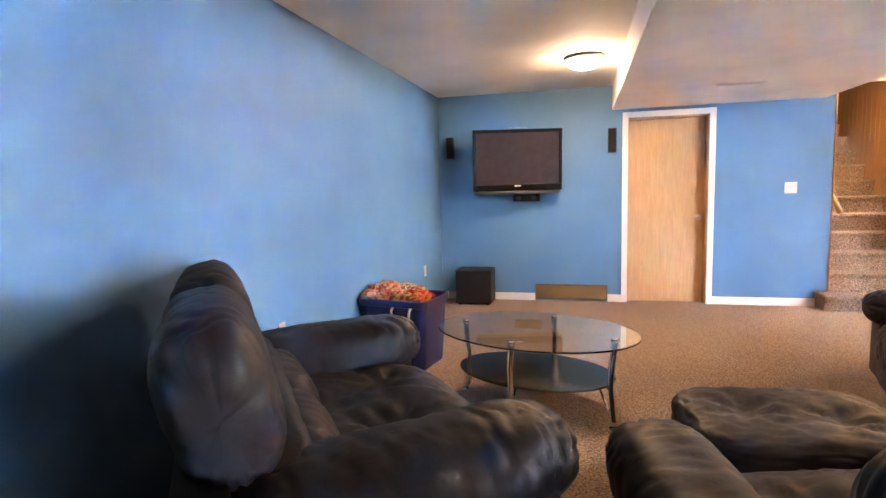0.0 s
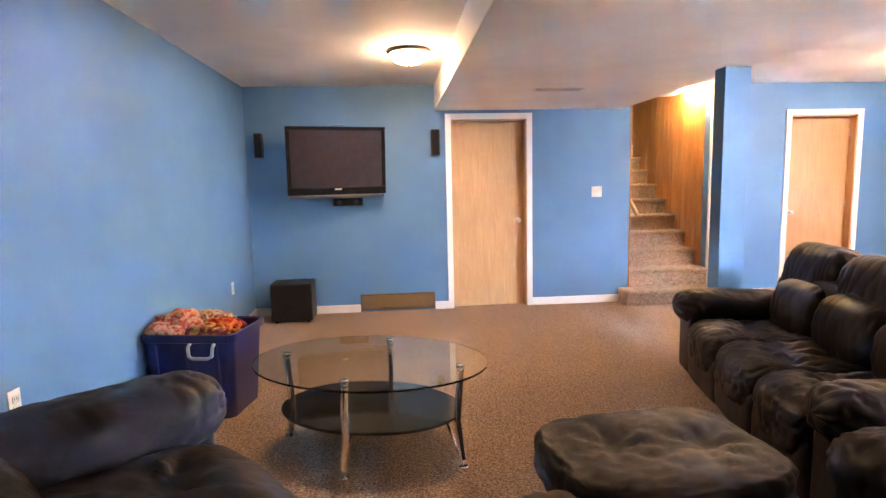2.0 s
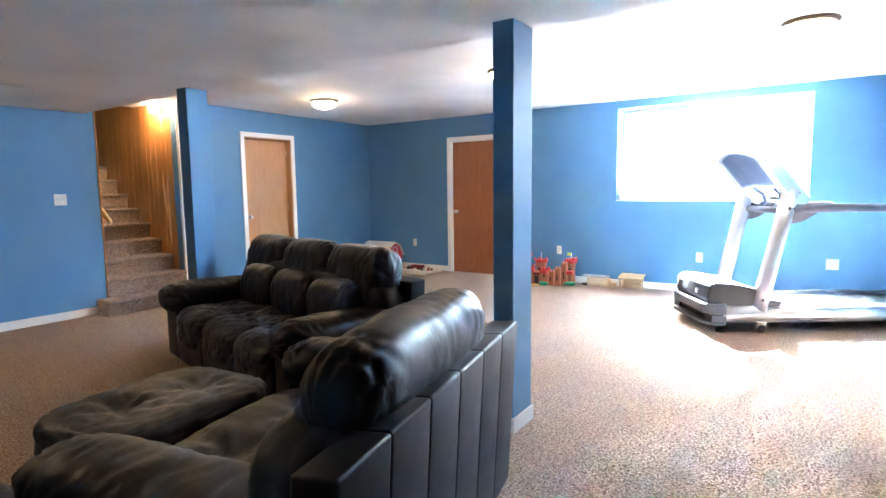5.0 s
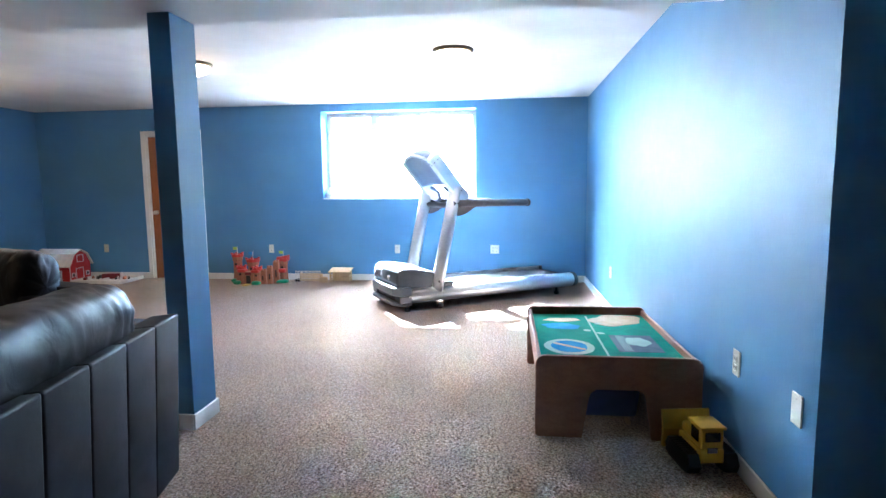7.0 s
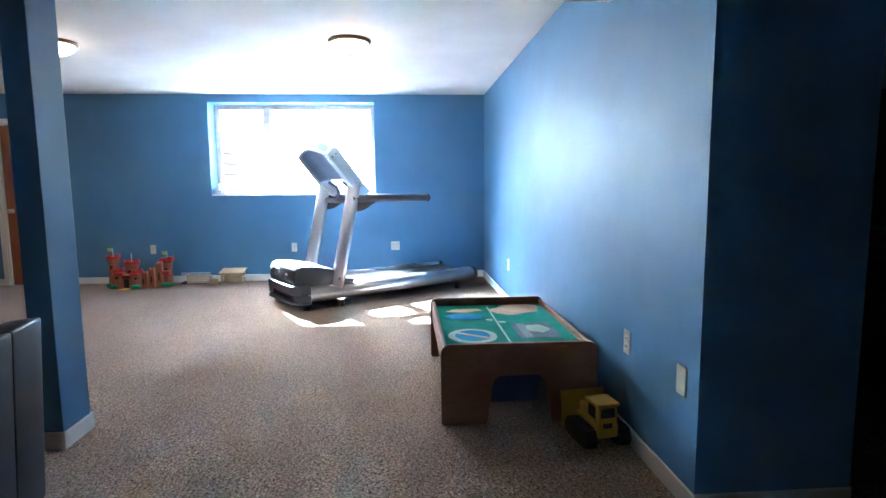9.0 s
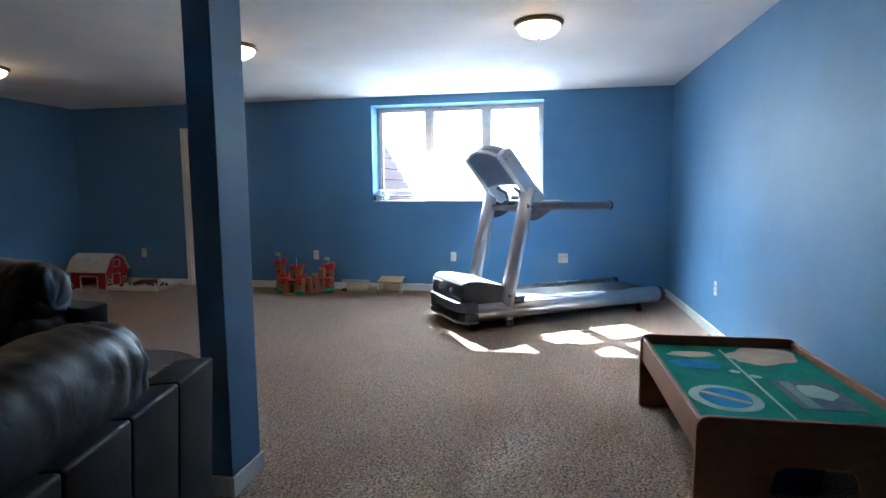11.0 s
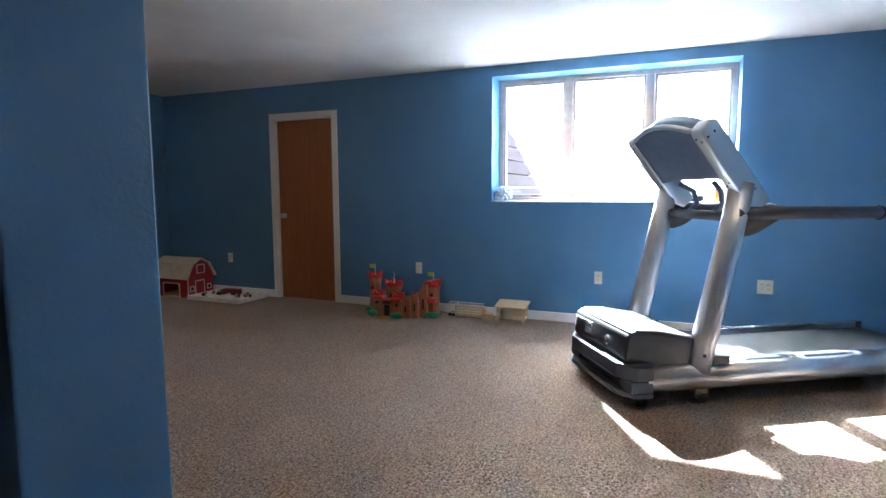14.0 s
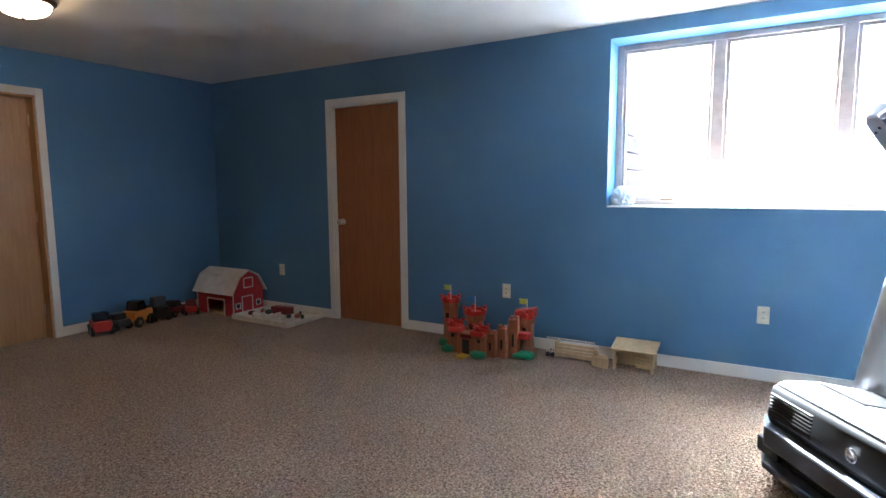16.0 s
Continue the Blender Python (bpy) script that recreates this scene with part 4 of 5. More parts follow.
# front bumper with its dark intake
out = [(-HW + 0.03, 0.0), (-0.30, -0.045), (0.30, -0.045), (HW - 0.03, 0.0), (HW + 0.012, 0.03), (HW + 0.012, 0.13), (-HW - 0.012, 0.13), (-HW - 0.012, 0.03)]
bm = bmesh.new()
add_prism(bm, [(x, y) for y, x in [(a, b) for a, b in out]], 0.075, 0.105, "z")
add_prism(bm, [(x, y) for y, x in [(a, b) for a, b in out]], 0.175, 0.262, "z")
for s in (-1, 1):
    add_box(bm, 0.0, 0.13, min(s * 0.27, s * (HW + 0.01)), max(s * 0.27, s * (HW + 0.01)), 0.105, 0.175)
bmesh.ops.recalc_face_normals(bm, faces=bm.faces)
bmesh.ops.bevel(bm, geom=list(bm.edges), offset=0.010, segments=2, affect='EDGES', profile=0.6)
part("front_bumper", bm, BUMPER, t, "charcoal blue front bumper")
part("intake", box(0.02, 0.12, -0.27, 0.27, 0.105, 0.175), BLACKPL, t)
# motor hood: low at the belt, domed, with a lighter top
hood = [(0.00, 0.262), (-0.012, 0.30), (0.005, 0.420), (0.04, 0.442), (0.20, 0.430), (0.42, 0.385), (0.50, 0.330), (0.50, 0.215), (0.10, 0.215)]
bm = bmesh.new()
add_prism(bm, [(x, z) for x, z in hood], -0.345, 0.345, "y")
bmesh.ops.recalc_face_normals(bm, faces=bm.faces)
bmesh.ops.bevel(bm, geom=list(bm.edges), offset=0.022, segments=3, affect='EDGES', profile=0.6)
part("motor_hood", bm, GREYPL, t, "charcoal motor hood", True)
bm = bmesh.new()
add_prism(bm, [(0.045, 0.437), (0.06, 0.447), (0.20, 0.438), (0.42, 0.392), (0.42, 0.380), (0.20, 0.424)], -0.325, 0.325, "y")
part("hood_top", bm, SILVER, t, "pale hood panel")
part("hood_inset", prism([(0.18, 0.439), (0.18, 0.447), (0.44, 0.394), (0.44, 0.378)], 0.06, 0.29, "y", 0.003), BLACKPL, t, "dark inset on the hood")
for k in range(7):
    part("vent_rib", box(-0.013, 0.0, 0.08, 0.32, 0.300 + 0.015 * k, 0.307 + 0.015 * k), BLACKPL, t)
part("badge", lathe([(0.003, 0), (0.026, 0), (0.027, 0.003), (0.020, 0.004), (0.019, 0.002), (0.003, 0.002)], 24, m=Matrix.Translation((-0.012, -0.12, 0.34)) @ pose(0, 0, 0, 0, -90, 0)), CHROME, t, "round chrome badge", True)
# uprights
for s in (-1, 1):
    y = s * 0.352
    pts = [Vector((0.430, y, 0.20)), Vector((0.485, y, 0.45)), Vector((0.540, y, 0.70)), Vector((0.597, y, 0.95)), Vector((0.665, y, 1.27))]
    part("upright", tube(pts, [0.043, 0.043, 0.042, 0.042, 0.041], 24, 1.6), SILVER, t, "leaning silver oval upright", True)
    part("foot_cover", cushion((0.545, y, 0.265), (0.15, 0.11, 0.06), 4, 0.0, 1, (), 8), GREYPL, t, "", True)
    part("bolt", lathe([(0.004, 0), (0.012, 0), (0.012, 0.005), (0.004, 0.006)], 12, m=Matrix.Translation((0.44, y + s * 0.049, 0.30)) @ pose(0, 0, 0, -90 * s, 0, 0)), BLACKPL, t)
    # handrail and its dark shoulder
    shoulder = [(0.655, 1.14), (0.68, 1.145), (0.92, 1.135), (0.95, 1.085), (0.86, 1.04), (0.77, 0.985), (0.69, 0.965), (0.635, 0.98)]
    bm = bmesh.new()
    add_prism(bm, shoulder, y - 0.032, y + 0.032, "y")
    bmesh.ops.recalc_face_normals(bm, faces=bm.faces)
    bmesh.ops.bevel(bm, geom=list(bm.edges), offset=0.012, segments=3, affect='EDGES')
    part("rail_shoulder", bm, GREYPL, t, "charcoal handrail shoulder", True)
    if s < 0:
        part("handrail", tube([(0.62, y - 0.01, 1.098), (1.0, y - 0.03, 1.098), (1.50, y - 0.05, 1.095), (1.545, y - 0.05, 1.094)], [0.044, 0.043, 0.042, 0.034], 18, 0.9), BUMPER, t, "grey padded handrail", True)
        part("rail_cap", lathe([(0.01, 0), (0.030, 0.0), (0.040, 0.012), (0.043, 0.03), (0.01, 0.03)], 20, m=Matrix.Translation((1.560, y - 0.05, 1.094)) @ pose(0, 0, 0, 0, -90, 0)), BLACKPL, t, "", True)
    else:
        part("handrail", tube([(0.62, y + 0.01, 1.098), (1.0, y + 0.03, 1.098), (1.50, y + 0.05, 1.095), (1.545, y + 0.05, 1.094)], [0.044, 0.043, 0.042, 0.034], 18, 0.9), BUMPER, t, "grey padded handrail", True)
part("cross_bar", tube([(0.66, -0.33, 1.075), (0.66, 0.33, 1.075)], 0.030, 14), GREYPL, t, "", True)
for s in (-1, 1):
    part("grip_bar", tube([(0.66, s * 0.12, 1.09), (0.72, s * 0.12, 1.14), (0.70, s * 0.13, 1.22), (0.62, s * 0.17, 1.27)], 0.017, 12), SLATE, t, "", True)
# console: silver cheeks either side of a hollowed slate shell with an arched top
FOOT, RISE_V, BACK = Vector((0.735, 0, 1.165)), Vector((-0.335, 0, 0.410)), Vector((-0.754, 0, -0.657))


def on_console(u, v, depth):
    """u across, v up the slope, depth out of the face that looks away from the belt."""
    return FOOT + RISE_V * v + BACK * depth + Vector((0, u, 0))


NU, NV = 21, 12
bm = bmesh.new()
skins = []
for face in (0, 1):
    grid = []
    for j in range(NV):
        line = []
        for i in range(NU):
            w = -1 + 2 * i / (NU - 1)
            low, high = 0.34 - 0.03 * (1 - w * w), 1.0 + 0.13 * (1 - w * w)
            f = j / (NV - 1)
            v = low + (high - low) * f
            hollow = 0.050 * (1 - w ** 4) * (1 - (1.6 * max(0.0, f - 0.45)) ** 2)
            line.append(bm.verts.new(on_console(0.30 * w, v, 0.052 - hollow if face == 0 else -0.062)))
        grid.append(line)
    skins.append(grid)
for face, grid in enumerate(skins):
    for j in range(NV - 1):
        for i in range(NU - 1):
            q = (grid[j][i], grid[j][i + 1], grid[j + 1][i + 1], grid[j + 1][i])
            bm.faces.new(q if face else q[::-1])
f, g = skins
for i in range(NU - 1):
    bm.faces.new((f[0][i], f[0][i + 1], g[0][i + 1], g[0][i]))
    bm.faces.new((f[-1][i + 1], f[-1][i], g[-1][i], g[-1][i + 1]))
for j in range(NV - 1):
    bm.faces.new((f[j + 1][0], f[j][0], g[j][0], g[j + 1][0]))
    bm.faces.new((f[j][-1], f[j + 1][-1], g[j + 1][-1], g[j][-1]))
part("console_shell", bm, SLATE, t, "hollowed blue-grey console shell", True)
part("top_rim", tube([on_console(0.30 * w, 1.0 + 0.13 * (1 - w * w), 0.040) for w in [-1 + 0.125 * i for i in range(17)]], 0.016, 12), SILVER, t, "pale arched rim", True)
for s in (-1, 1):
    outline = [on_console(0, v, d) for v, d in ((-0.10, -0.075), (-0.10, 0.020), (0.02, 0.058), (0.96, 0.058), (1.02, 0.045), (1.04, -0.03), (0.98, -0.075))]
    part("console_cheek", prism([(p.x, p.z) for p in outline], min(s * 0.296, s * 0.385), max(s * 0.296, s * 0.385), "y", 0.014), SILVER, t, "silver console side cheek with small screws", True)
    for v, d in ((0.12, 0.03), (0.12, -0.03), (0.90, 0.03), (0.90, -0.02)):
        p = on_console(0, v, d)
        part("screw", lathe([(0.002, 0), (0.007, 0), (0.006, 0.003), (0.002, 0.003)], 8, m=Matrix.Translation((p.x, s * 0.385, p.z)) @ pose(0, 0, 0, -90 * s, 0, 0)), BLACKPL, t)
    for u, v in ((0.325, 0.30), (0.355, 0.34), (0.325, 0.92), (0.355, 0.88)):
        p = on_console(s * u, v, 0.058)
        part("screw", lathe([(0.002, 0), (0.007, 0), (0.006, 0.003), (0.002, 0.003)], 8, m=Matrix.Translation(p) @ BACK.to_track_quat("Z", "Y").to_matrix().to_4x4()), BLACKPL, t)
part("display", box(-0.004, 0.004, -0.24, 0.24, -0.13, 0.13, 0.003, 1), BLACKGLOSS, t, "dark display panel").matrix_local = pose(0.62, 0, 1.41, 0, -39, 0)
# transport wheel and feet
for s in (-1, 1):
    part("wheel_bracket", box(0.44, 0.52, s * 0.33 - 0.012, s * 0.33 + 0.012, 0.03, 0.10), CHROME, t)
    part("wheel", tube([(0.48, s * 0.33 - 0.02, 0.032), (0.48, s * 0.33 + 0.02, 0.032)], 0.032, 16), BLACKPL, t)
    part("front_foot", lathe([(0.03, 0.0), (0.032, 0.03), (0.015, 0.035), (0.015, 0.085)], 14, m=Matrix.Translation((0.12, s * 0.30, 0))), BLACKPL, t)
    part("rear_foot", lathe([(0.03, 0.0), (0.032, 0.03), (0.015, 0.035), (0.015, 0.09)], 14, m=Matrix.Translation((2.03, s * 0.30, 0))), BLACKPL, t)

# ---- train table, its box and the toy dozer ----
X0, X1, Y0T, Y1T, TH = 4.02, 5.20, -0.075, 0.735, 0.425
t = thing("play_table", pose((X0 + X1) / 2, (Y0T + Y1T) / 2, 0), "low brown wooden train table with a printed green play mat", "play table")
hx, hy = (X1 - X0) / 2, (Y1T - Y0T) / 2


def end_panel():
    """Rounded slab with an arched cut-out for the legs."""
    pts = []
    r = 0.045
    for cx, cz, a0 in ((hy - r, TH - r, 0), (-hy + r, TH - r, 90)):
        pts += [(cx + r * math.cos(radians(a0 + 22.5 * i)), cz + r * math.sin(radians(a0 + 22.5 * i))) for i in range(5)]
    pts += [(-hy, 0.012), (-hy + 0.012, 0.0), (-hy + 0.235, 0.0), (-hy + 0.265, 0.20)]
    pts += [(-hy + 0.275, 0.235), (-hy + 0.305, 0.255), (hy - 0.305, 0.255), (hy - 0.275, 0.235)]
    pts += [(hy - 0.265, 0.20), (hy - 0.235, 0.0), (hy - 0.012, 0.0), (hy, 0.012)]
    return pts


for s in (-1, 1):
    x = s * hx
    part("end_panel", prism(end_panel(), min(x, x - s * 0.022), max(x, x - s * 0.022), "x", 0.004), TABLEWOOD, t, "brown end panel with arched leg opening")
    y = s * (hy - 0.012)
    part("side_rail", box(-hx + 0.022, hx - 0.022, min(y, y - s * 0.020), max(y, y - s * 0.020), 0.27, 0.405, 0.003, 1), TABLEWOOD, t)
MATGREEN = cloth("play_mat_green", (0.015, 0.20, 0.145), (0.02, 0.24, 0.17), 8)
MATTAN = cloth("play_mat_tan", (0.58, 0.48, 0.36), (0.52, 0.42, 0.30), 8)
MATBLUE = cloth("play_mat_blue", (0.03, 0.22, 0.48), (0.05, 0.28, 0.52), 8)
MATGREY = cloth("play_mat_grey", (0.10, 0.14, 0.18), (0.14, 0.18, 0.22), 8)
MATPALE = cloth("play_mat_pale", (0.40, 0.55, 0.48), (0.36, 0.50, 0.44), 8)
board = part("play_board", box(-hx + 0.022, hx - 0.022, -hy + 0.032, hy - 0.032, 0.355, 0.370), MATGREEN, t, "green printed play mat")
Z = 0.3715


def blob(cx, cy, rx, ry, seed, z, n=28, wob=0.14):
    bm = bmesh.new()
    vs = []
    for i in range(n):
        a = 2 * math.pi * i / n
        r = 1 + wob * math.sin(2 * a + seed) + 0.6 * wob * math.sin(5 * a + 2 * seed)
        vs.append(bm.verts.new((cx + rx * r * math.cos(a), cy + ry * r * math.sin(a), z)))
    top = bm.faces.new(vs)
    r = bmesh.ops.extrude_face_region(bm, geom=[top])
    bmesh.ops.translate(bm, verts=[v for v in r["geom"] if isinstance(v, bmesh.types.BMVert)], vec=(0, 0, 0.0012))
    return bm


part("printed_lake", blob(0.22, 0.20, 0.07, 0.13, 1, Z), MATBLUE, board)
part("printed_sand", blob(0.39, 0.18, 0.045, 0.13, 2.2, Z), MATTAN, board)
part("printed_beach", blob(0.40, -0.17, 0.15, 0.17, 3.1, Z), MATTAN, board)
part("printed_roundabout", blob(-0.24, 0.20, 0.15, 0.14, 0.4, Z, 32, 0.02), MATPALE, board)
part("printed_island", blob(-0.24, 0.20, 0.11, 0.10, 0.4, Z + 0.0014, 32, 0.02), MATBLUE, board)
part("printed_bridge", prism([(-0.31, 0.13), (-0.29, 0.11), (-0.17, 0.27), (-0.19, 0.29)], Z + 0.0028, Z + 0.0036, "z"), MATTAN, board)
part("printed_yard", box(-0.32, 0.02, -0.30, -0.06, Z, Z + 0.001), MATGREY, board)
for k in range(4):
    part("printed_track", box(-0.30, 0.0, -0.10 - 0.012 * k, -0.096 - 0.012 * k, Z + 0.0012, Z + 0.002), MATPALE, board)
part("printed_road", box(-0.52, 0.50, 0.005, 0.017, Z, Z + 0.001), MATPALE, board)
part("printed_field", blob(-0.12, -0.20, 0.10, 0.06, 5, Z + 0.0014), MATPALE, board)
for k, (x, y) in enumerate(((0.06, -0.02), (0.12, 0.05), (0.30, -0.04))):
    part("printed_bush", blob(x, y, 0.02, 0.025, k, Z), MATPALE, board)

t = thing("toy_box", pose(4.56, 0.33, 0), "blue plastic box pushed under the play table", "storage box")
part("tub", taper_shell(0.50, 0.34, 0.22, 0.02, 0.005, 0.010), BLUEBIN, t)
tagged(to_object("wooden_block", box(4.20, 4.25, 0.22, 0.245, 0.0, 0.022, 0.004, 1), TOYWOOD), "small bare wooden toy block on the carpet", "toy block")

t = thing("toy_bulldozer", pose(3.83, -0.005, 0, 0, 0, 8), "yellow plastic toy bulldozer with black tracks, parked at the table", "toy vehicle")
part("chassis", box(-0.11, 0.10, -0.055, 0.055, 0.045, 0.11, 0.008, 2), YELLOW, t)
cab = part("cab", box(-0.11, 0.0, -0.05, 0.05, 0.11, 0.20, 0.010, 2), YELLOW, t, "yellow driver's cab")
part("roof", box(-0.118, 0.01, -0.058, 0.058, 0.20, 0.213, 0.005, 2), YELLOW, cab)
part("rear_window", box(-0.1135, -0.109, -0.034, 0.034, 0.145, 0.188, 0.003, 1), BLACKGLOSS, cab)
for s in (-1, 1):
    part("side_window", box(-0.085, -0.02, s * 0.0515 - 0.002, s * 0.0515 + 0.002, 0.135, 0.19), BLACKGLOSS, cab)
part("plate", box(-0.1145, -0.110, -0.022, 0.022, 0.095, 0.118), BLACKPL, t, "small dark badge")
part("engine", box(0.0, 0.10, -0.04, 0.04, 0.11, 0.155, 0.008, 2), YELLOW, t)
part("blade", prism([(0.135, 0.01), (0.150, 0.01), (0.145, 0.10), (0.165, 0.185), (0.150, 0.19), (0.128, 0.10)], -0.115, 0.115, "y"), YELLOW, t, "yellow dozer blade")
for s in (-1, 1):
    y = s * 0.085
    out = [(-0.14, 0.045), (-0.12, 0.008), (-0.09, 0.0), (0.07, 0.0), (0.105, 0.012), (0.115, 0.045), (0.09, 0.085), (-0.11, 0.09)]
    tr = part("track", prism(out, y - 0.027, y + 0.027, "y", 0.004), BLACKPL, t, "ribbed black track")
    for k in range(8):
        part("tread", box(-0.085 + 0.02 * k, -0.075 + 0.02 * k, y - 0.029, y + 0.029, 0.084, 0.092), BLACKPL, tr)
    part("push_arm", box(0.0, 0.135, y - 0.006, y + 0.006, 0.045, 0.065), YELLOW, t)

# ---- toy castle: local x along the wall, y away from it ----
t = thing("toy_castle", pose(8.36, 4.235, 0, 0, 0, 90), "red and brown plastic toy castle with small flags on the carpet", "toy castle")


def tower(x, y, r, h, top, label="", flag=None, seed=0):
    tw = part("tower", lathe([(r * 1.12, 0.0), (r * 1.05, 0.05), (r, 0.10), (r * 0.96, h - 0.06), (r * 1.12, h - 0.045), (r * 1.15, h)], 10, m=Matrix.Translation((x, y, 0))), STONEBROWN, t, label)
    part("parapet", lathe([(r * 0.9, h), (r * 1.28, h), (r * 1.34, h + 0.035), (r * 1.15, h + 0.036), (r * 1.1, h + 0.01), (r * 0.5, h + 0.01)], 10, m=Matrix.Translation((x, y, 0))), top, tw)
    for k in range(5):
        a = 2 * math.pi * k / 5 + 0.3
        part("merlon", box(x + 1.22 * r * math.cos(a) - 0.011, x + 1.22 * r * math.cos(a) + 0.011, y + 1.22 * r * math.sin(a) - 0.011, y + 1.22 * r * math.sin(a) + 0.011, h + 0.035, h + 0.055), top, tw)
    part("window_slot", box(x - 0.014, x + 0.014, y + r * 0.93, y + r * 1.02, h * 0.62, h * 0.76), BLACKPL, tw)
    if flag:
        part("flag_pole", tube([(x, y, h), (x, y, h + 0.135)], 0.0035, 6), CREAM, tw)
        part("flag", prism([(x, h + 0.092), (x + 0.066, h + 0.097), (x + 0.052, h + 0.113), (x + 0.068, h + 0.132), (x, h + 0.132)], y - 0.002, y + 0.002, "y"), flag, tw)
    return tw


tower(0.33, -0.06, 0.060, 0.35, RED, "brown corner tower", TOYLIME, 1)
tower(0.08, 0.00, 0.070, 0.29, RED, "brown gate tower", TOYBLUE, 2)
tower(-0.33, -0.05, 0.056, 0.30, RED, "brown rear tower", TOYLIME, 3)
tower(0.20, 0.10, 0.050, 0.20, RED, "short brown tower", None, 4)
tower(-0.04, 0.14, 0.048, 0.19, RED, "short brown tower", None, 5)
for x0, x1, y, h, mat in ((-0.16, -0.07, 0.12, 0.19, STONEBROWN), (-0.23, -0.16, 0.09, 0.23, STONEBROWN), (-0.31, -0.23, 0.05, 0.30, STONEBROWN), (0.10, 0.30, 0.05, 0.17, STONEBROWN)):
    w = part("castle_wall", box(x0, x1, y - 0.025, y + 0.025, 0.0, h, 0.006, 1), mat, t)
    n = max(2, int((x1 - x0) / 0.04))
    for k in range(n):
        part("merlon", box(x0 + 0.006 + k * 0.04, x0 + 0.026 + k * 0.04, y - 0.02, y + 0.02, h, h + 0.020), mat, w)
    part("arrow_slot", box((x0 + x1) / 2 - 0.008, (x0 + x1) / 2 + 0.008, y + 0.0245, y + 0.0275, h * 0.30, h * 0.62), BLACKPL, w)
part("tower_roof", prism([(-0.40, 0.30), (-0.27, 0.26), (-0.25, 0.345), (-0.40, 0.375)], -0.10, 0.01, "y", 0.006), RED, t, "slanting red tower top")
part("balcony", box(-0.39, -0.30, 0.0, 0.07, 0.15, 0.20, 0.006, 1), RED, t)
part("gatehouse", box(0.0, 0.15, 0.08, 0.17, 0.0, 0.175, 0.006, 1), STONEBROWN, t)
part("gate_arch", box(0.045, 0.105, 0.170, 0.174, 0.0, 0.125), BLACKPL, t)
part("gate_sign", box(0.03, 0.12, 0.171, 0.178, 0.132, 0.165, 0.003, 1), MAROON, t)
part("drawbridge", box(0.035, 0.115, 0.175, 0.285, 0.004, 0.014, 0.002, 1), YELLOW, t, "yellow drawbridge")
for x, y in ((0.17, 0.13), (-0.03, 0.16)):
    part("red_roof", box(x - 0.055, x + 0.055, y - 0.05, y + 0.05, 0.165, 0.205, 0.008, 1), RED, t)
for x, y, r in ((0.24, 0.15, 0.05), (-0.04, 0.19, 0.06), (-0.34, 0.03, 0.085), (0.33, 0.02, 0.06)):
    part("green_base", cushion((x, y, 0.028), (r * 2, r * 1.7, 0.056), 3, 0.008, int(100 * x) + 40, (), 6), GREEN, t, "moulded green ground")

# ---- wooden stable toys and trailer ----
t = thing("toy_stable", pose(8.49, 3.13, 0, 0, 0, 90), "bare wooden toy stable with a slatted roof", "wooden toy", "wooden toys by the wall")
part("back_wall", box(-0.13, 0.13, -0.075, -0.066, 0.0, 0.15), TOYWOOD, t)
part("roof_board", prism([(-0.10, 0.175), (-0.10, 0.185), (0.10, 0.150), (0.10, 0.140)], -0.15, 0.15, "x"), TOYWOOD, t, "pale sloping roof board")
for x in (-0.125, 0.125):
    for y in (-0.06, 0.07):
        part("post", box(x - 0.009, x + 0.009, y - 0.009, y + 0.009, 0, 0.148), TOYWOOD, t)
for z in (0.03, 0.075):
    part("rail", box(-0.125, -0.02, 0.064, 0.076, z, z + 0.022), TOYWOOD, t)
    for x in (-0.13, 0.13):
        part("side_rail", box(x - 0.006, x + 0.006, -0.06, 0.07, z, z + 0.022), TOYWOOD, t)
t = thing("toy_fence", pose(8.44, 3.34, 0, 0, 0, 75), "bare wooden toy animals and fence lying together", "wooden toy", "wooden toys by the wall")
part("body", cushion((0, 0, 0.05), (0.09, 0.045, 0.06), 3, 0.004, 3, (), 6), TOYWOOD, t)
for x, y in ((-0.03, 0.012), (0.03, 0.012), (-0.03, -0.012), (0.03, -0.012)):
    part("leg", tube([(x, y, 0.0), (x, y, 0.04)], 0.008, 8), TOYWOOD, t)
part("head", cushion((0.055, 0, 0.085), (0.045, 0.03, 0.05), 3, 0.003, 5, (), 5), TOYWOOD, t)
part("rail", box(-0.06, 0.06, 0.04, 0.05, 0.0, 0.07), TOYWOOD, t)
t = thing("toy_trailer", pose(8.50, 3.57, 0, 0, 0, 90), "bare wooden toy trailer with small black wheels and clear cover", "wooden toy", "wooden toys by the wall")
for k in range(4):
    part("slat", box(-0.19, 0.12, 0.030, 0.040, 0.022 + 0.025 * k, 0.042 + 0.025 * k, 0.002, 1), TOYWOOD, t)
part("bed", box(-0.19, 0.19, -0.05, 0.04, 0.014, 0.022), TOYWOOD, t)
part("front_board", box(0.12, 0.13, -0.05, 0.04, 0.022, 0.125), TOYWOOD, t)
for z in (0.075, 0.142):
    part("lattice_rail", box(-0.16, 0.20, 0.016, 0.022, z, z + 0.006), CREAM, t)
for k in range(19):
    part("lattice_bar", box(-0.158 + 0.0195 * k, -0.151 + 0.0195 * k, 0.017, 0.021, 0.022, 0.148), CREAM, t, "thin milky plastic bar" if k == 0 else "")
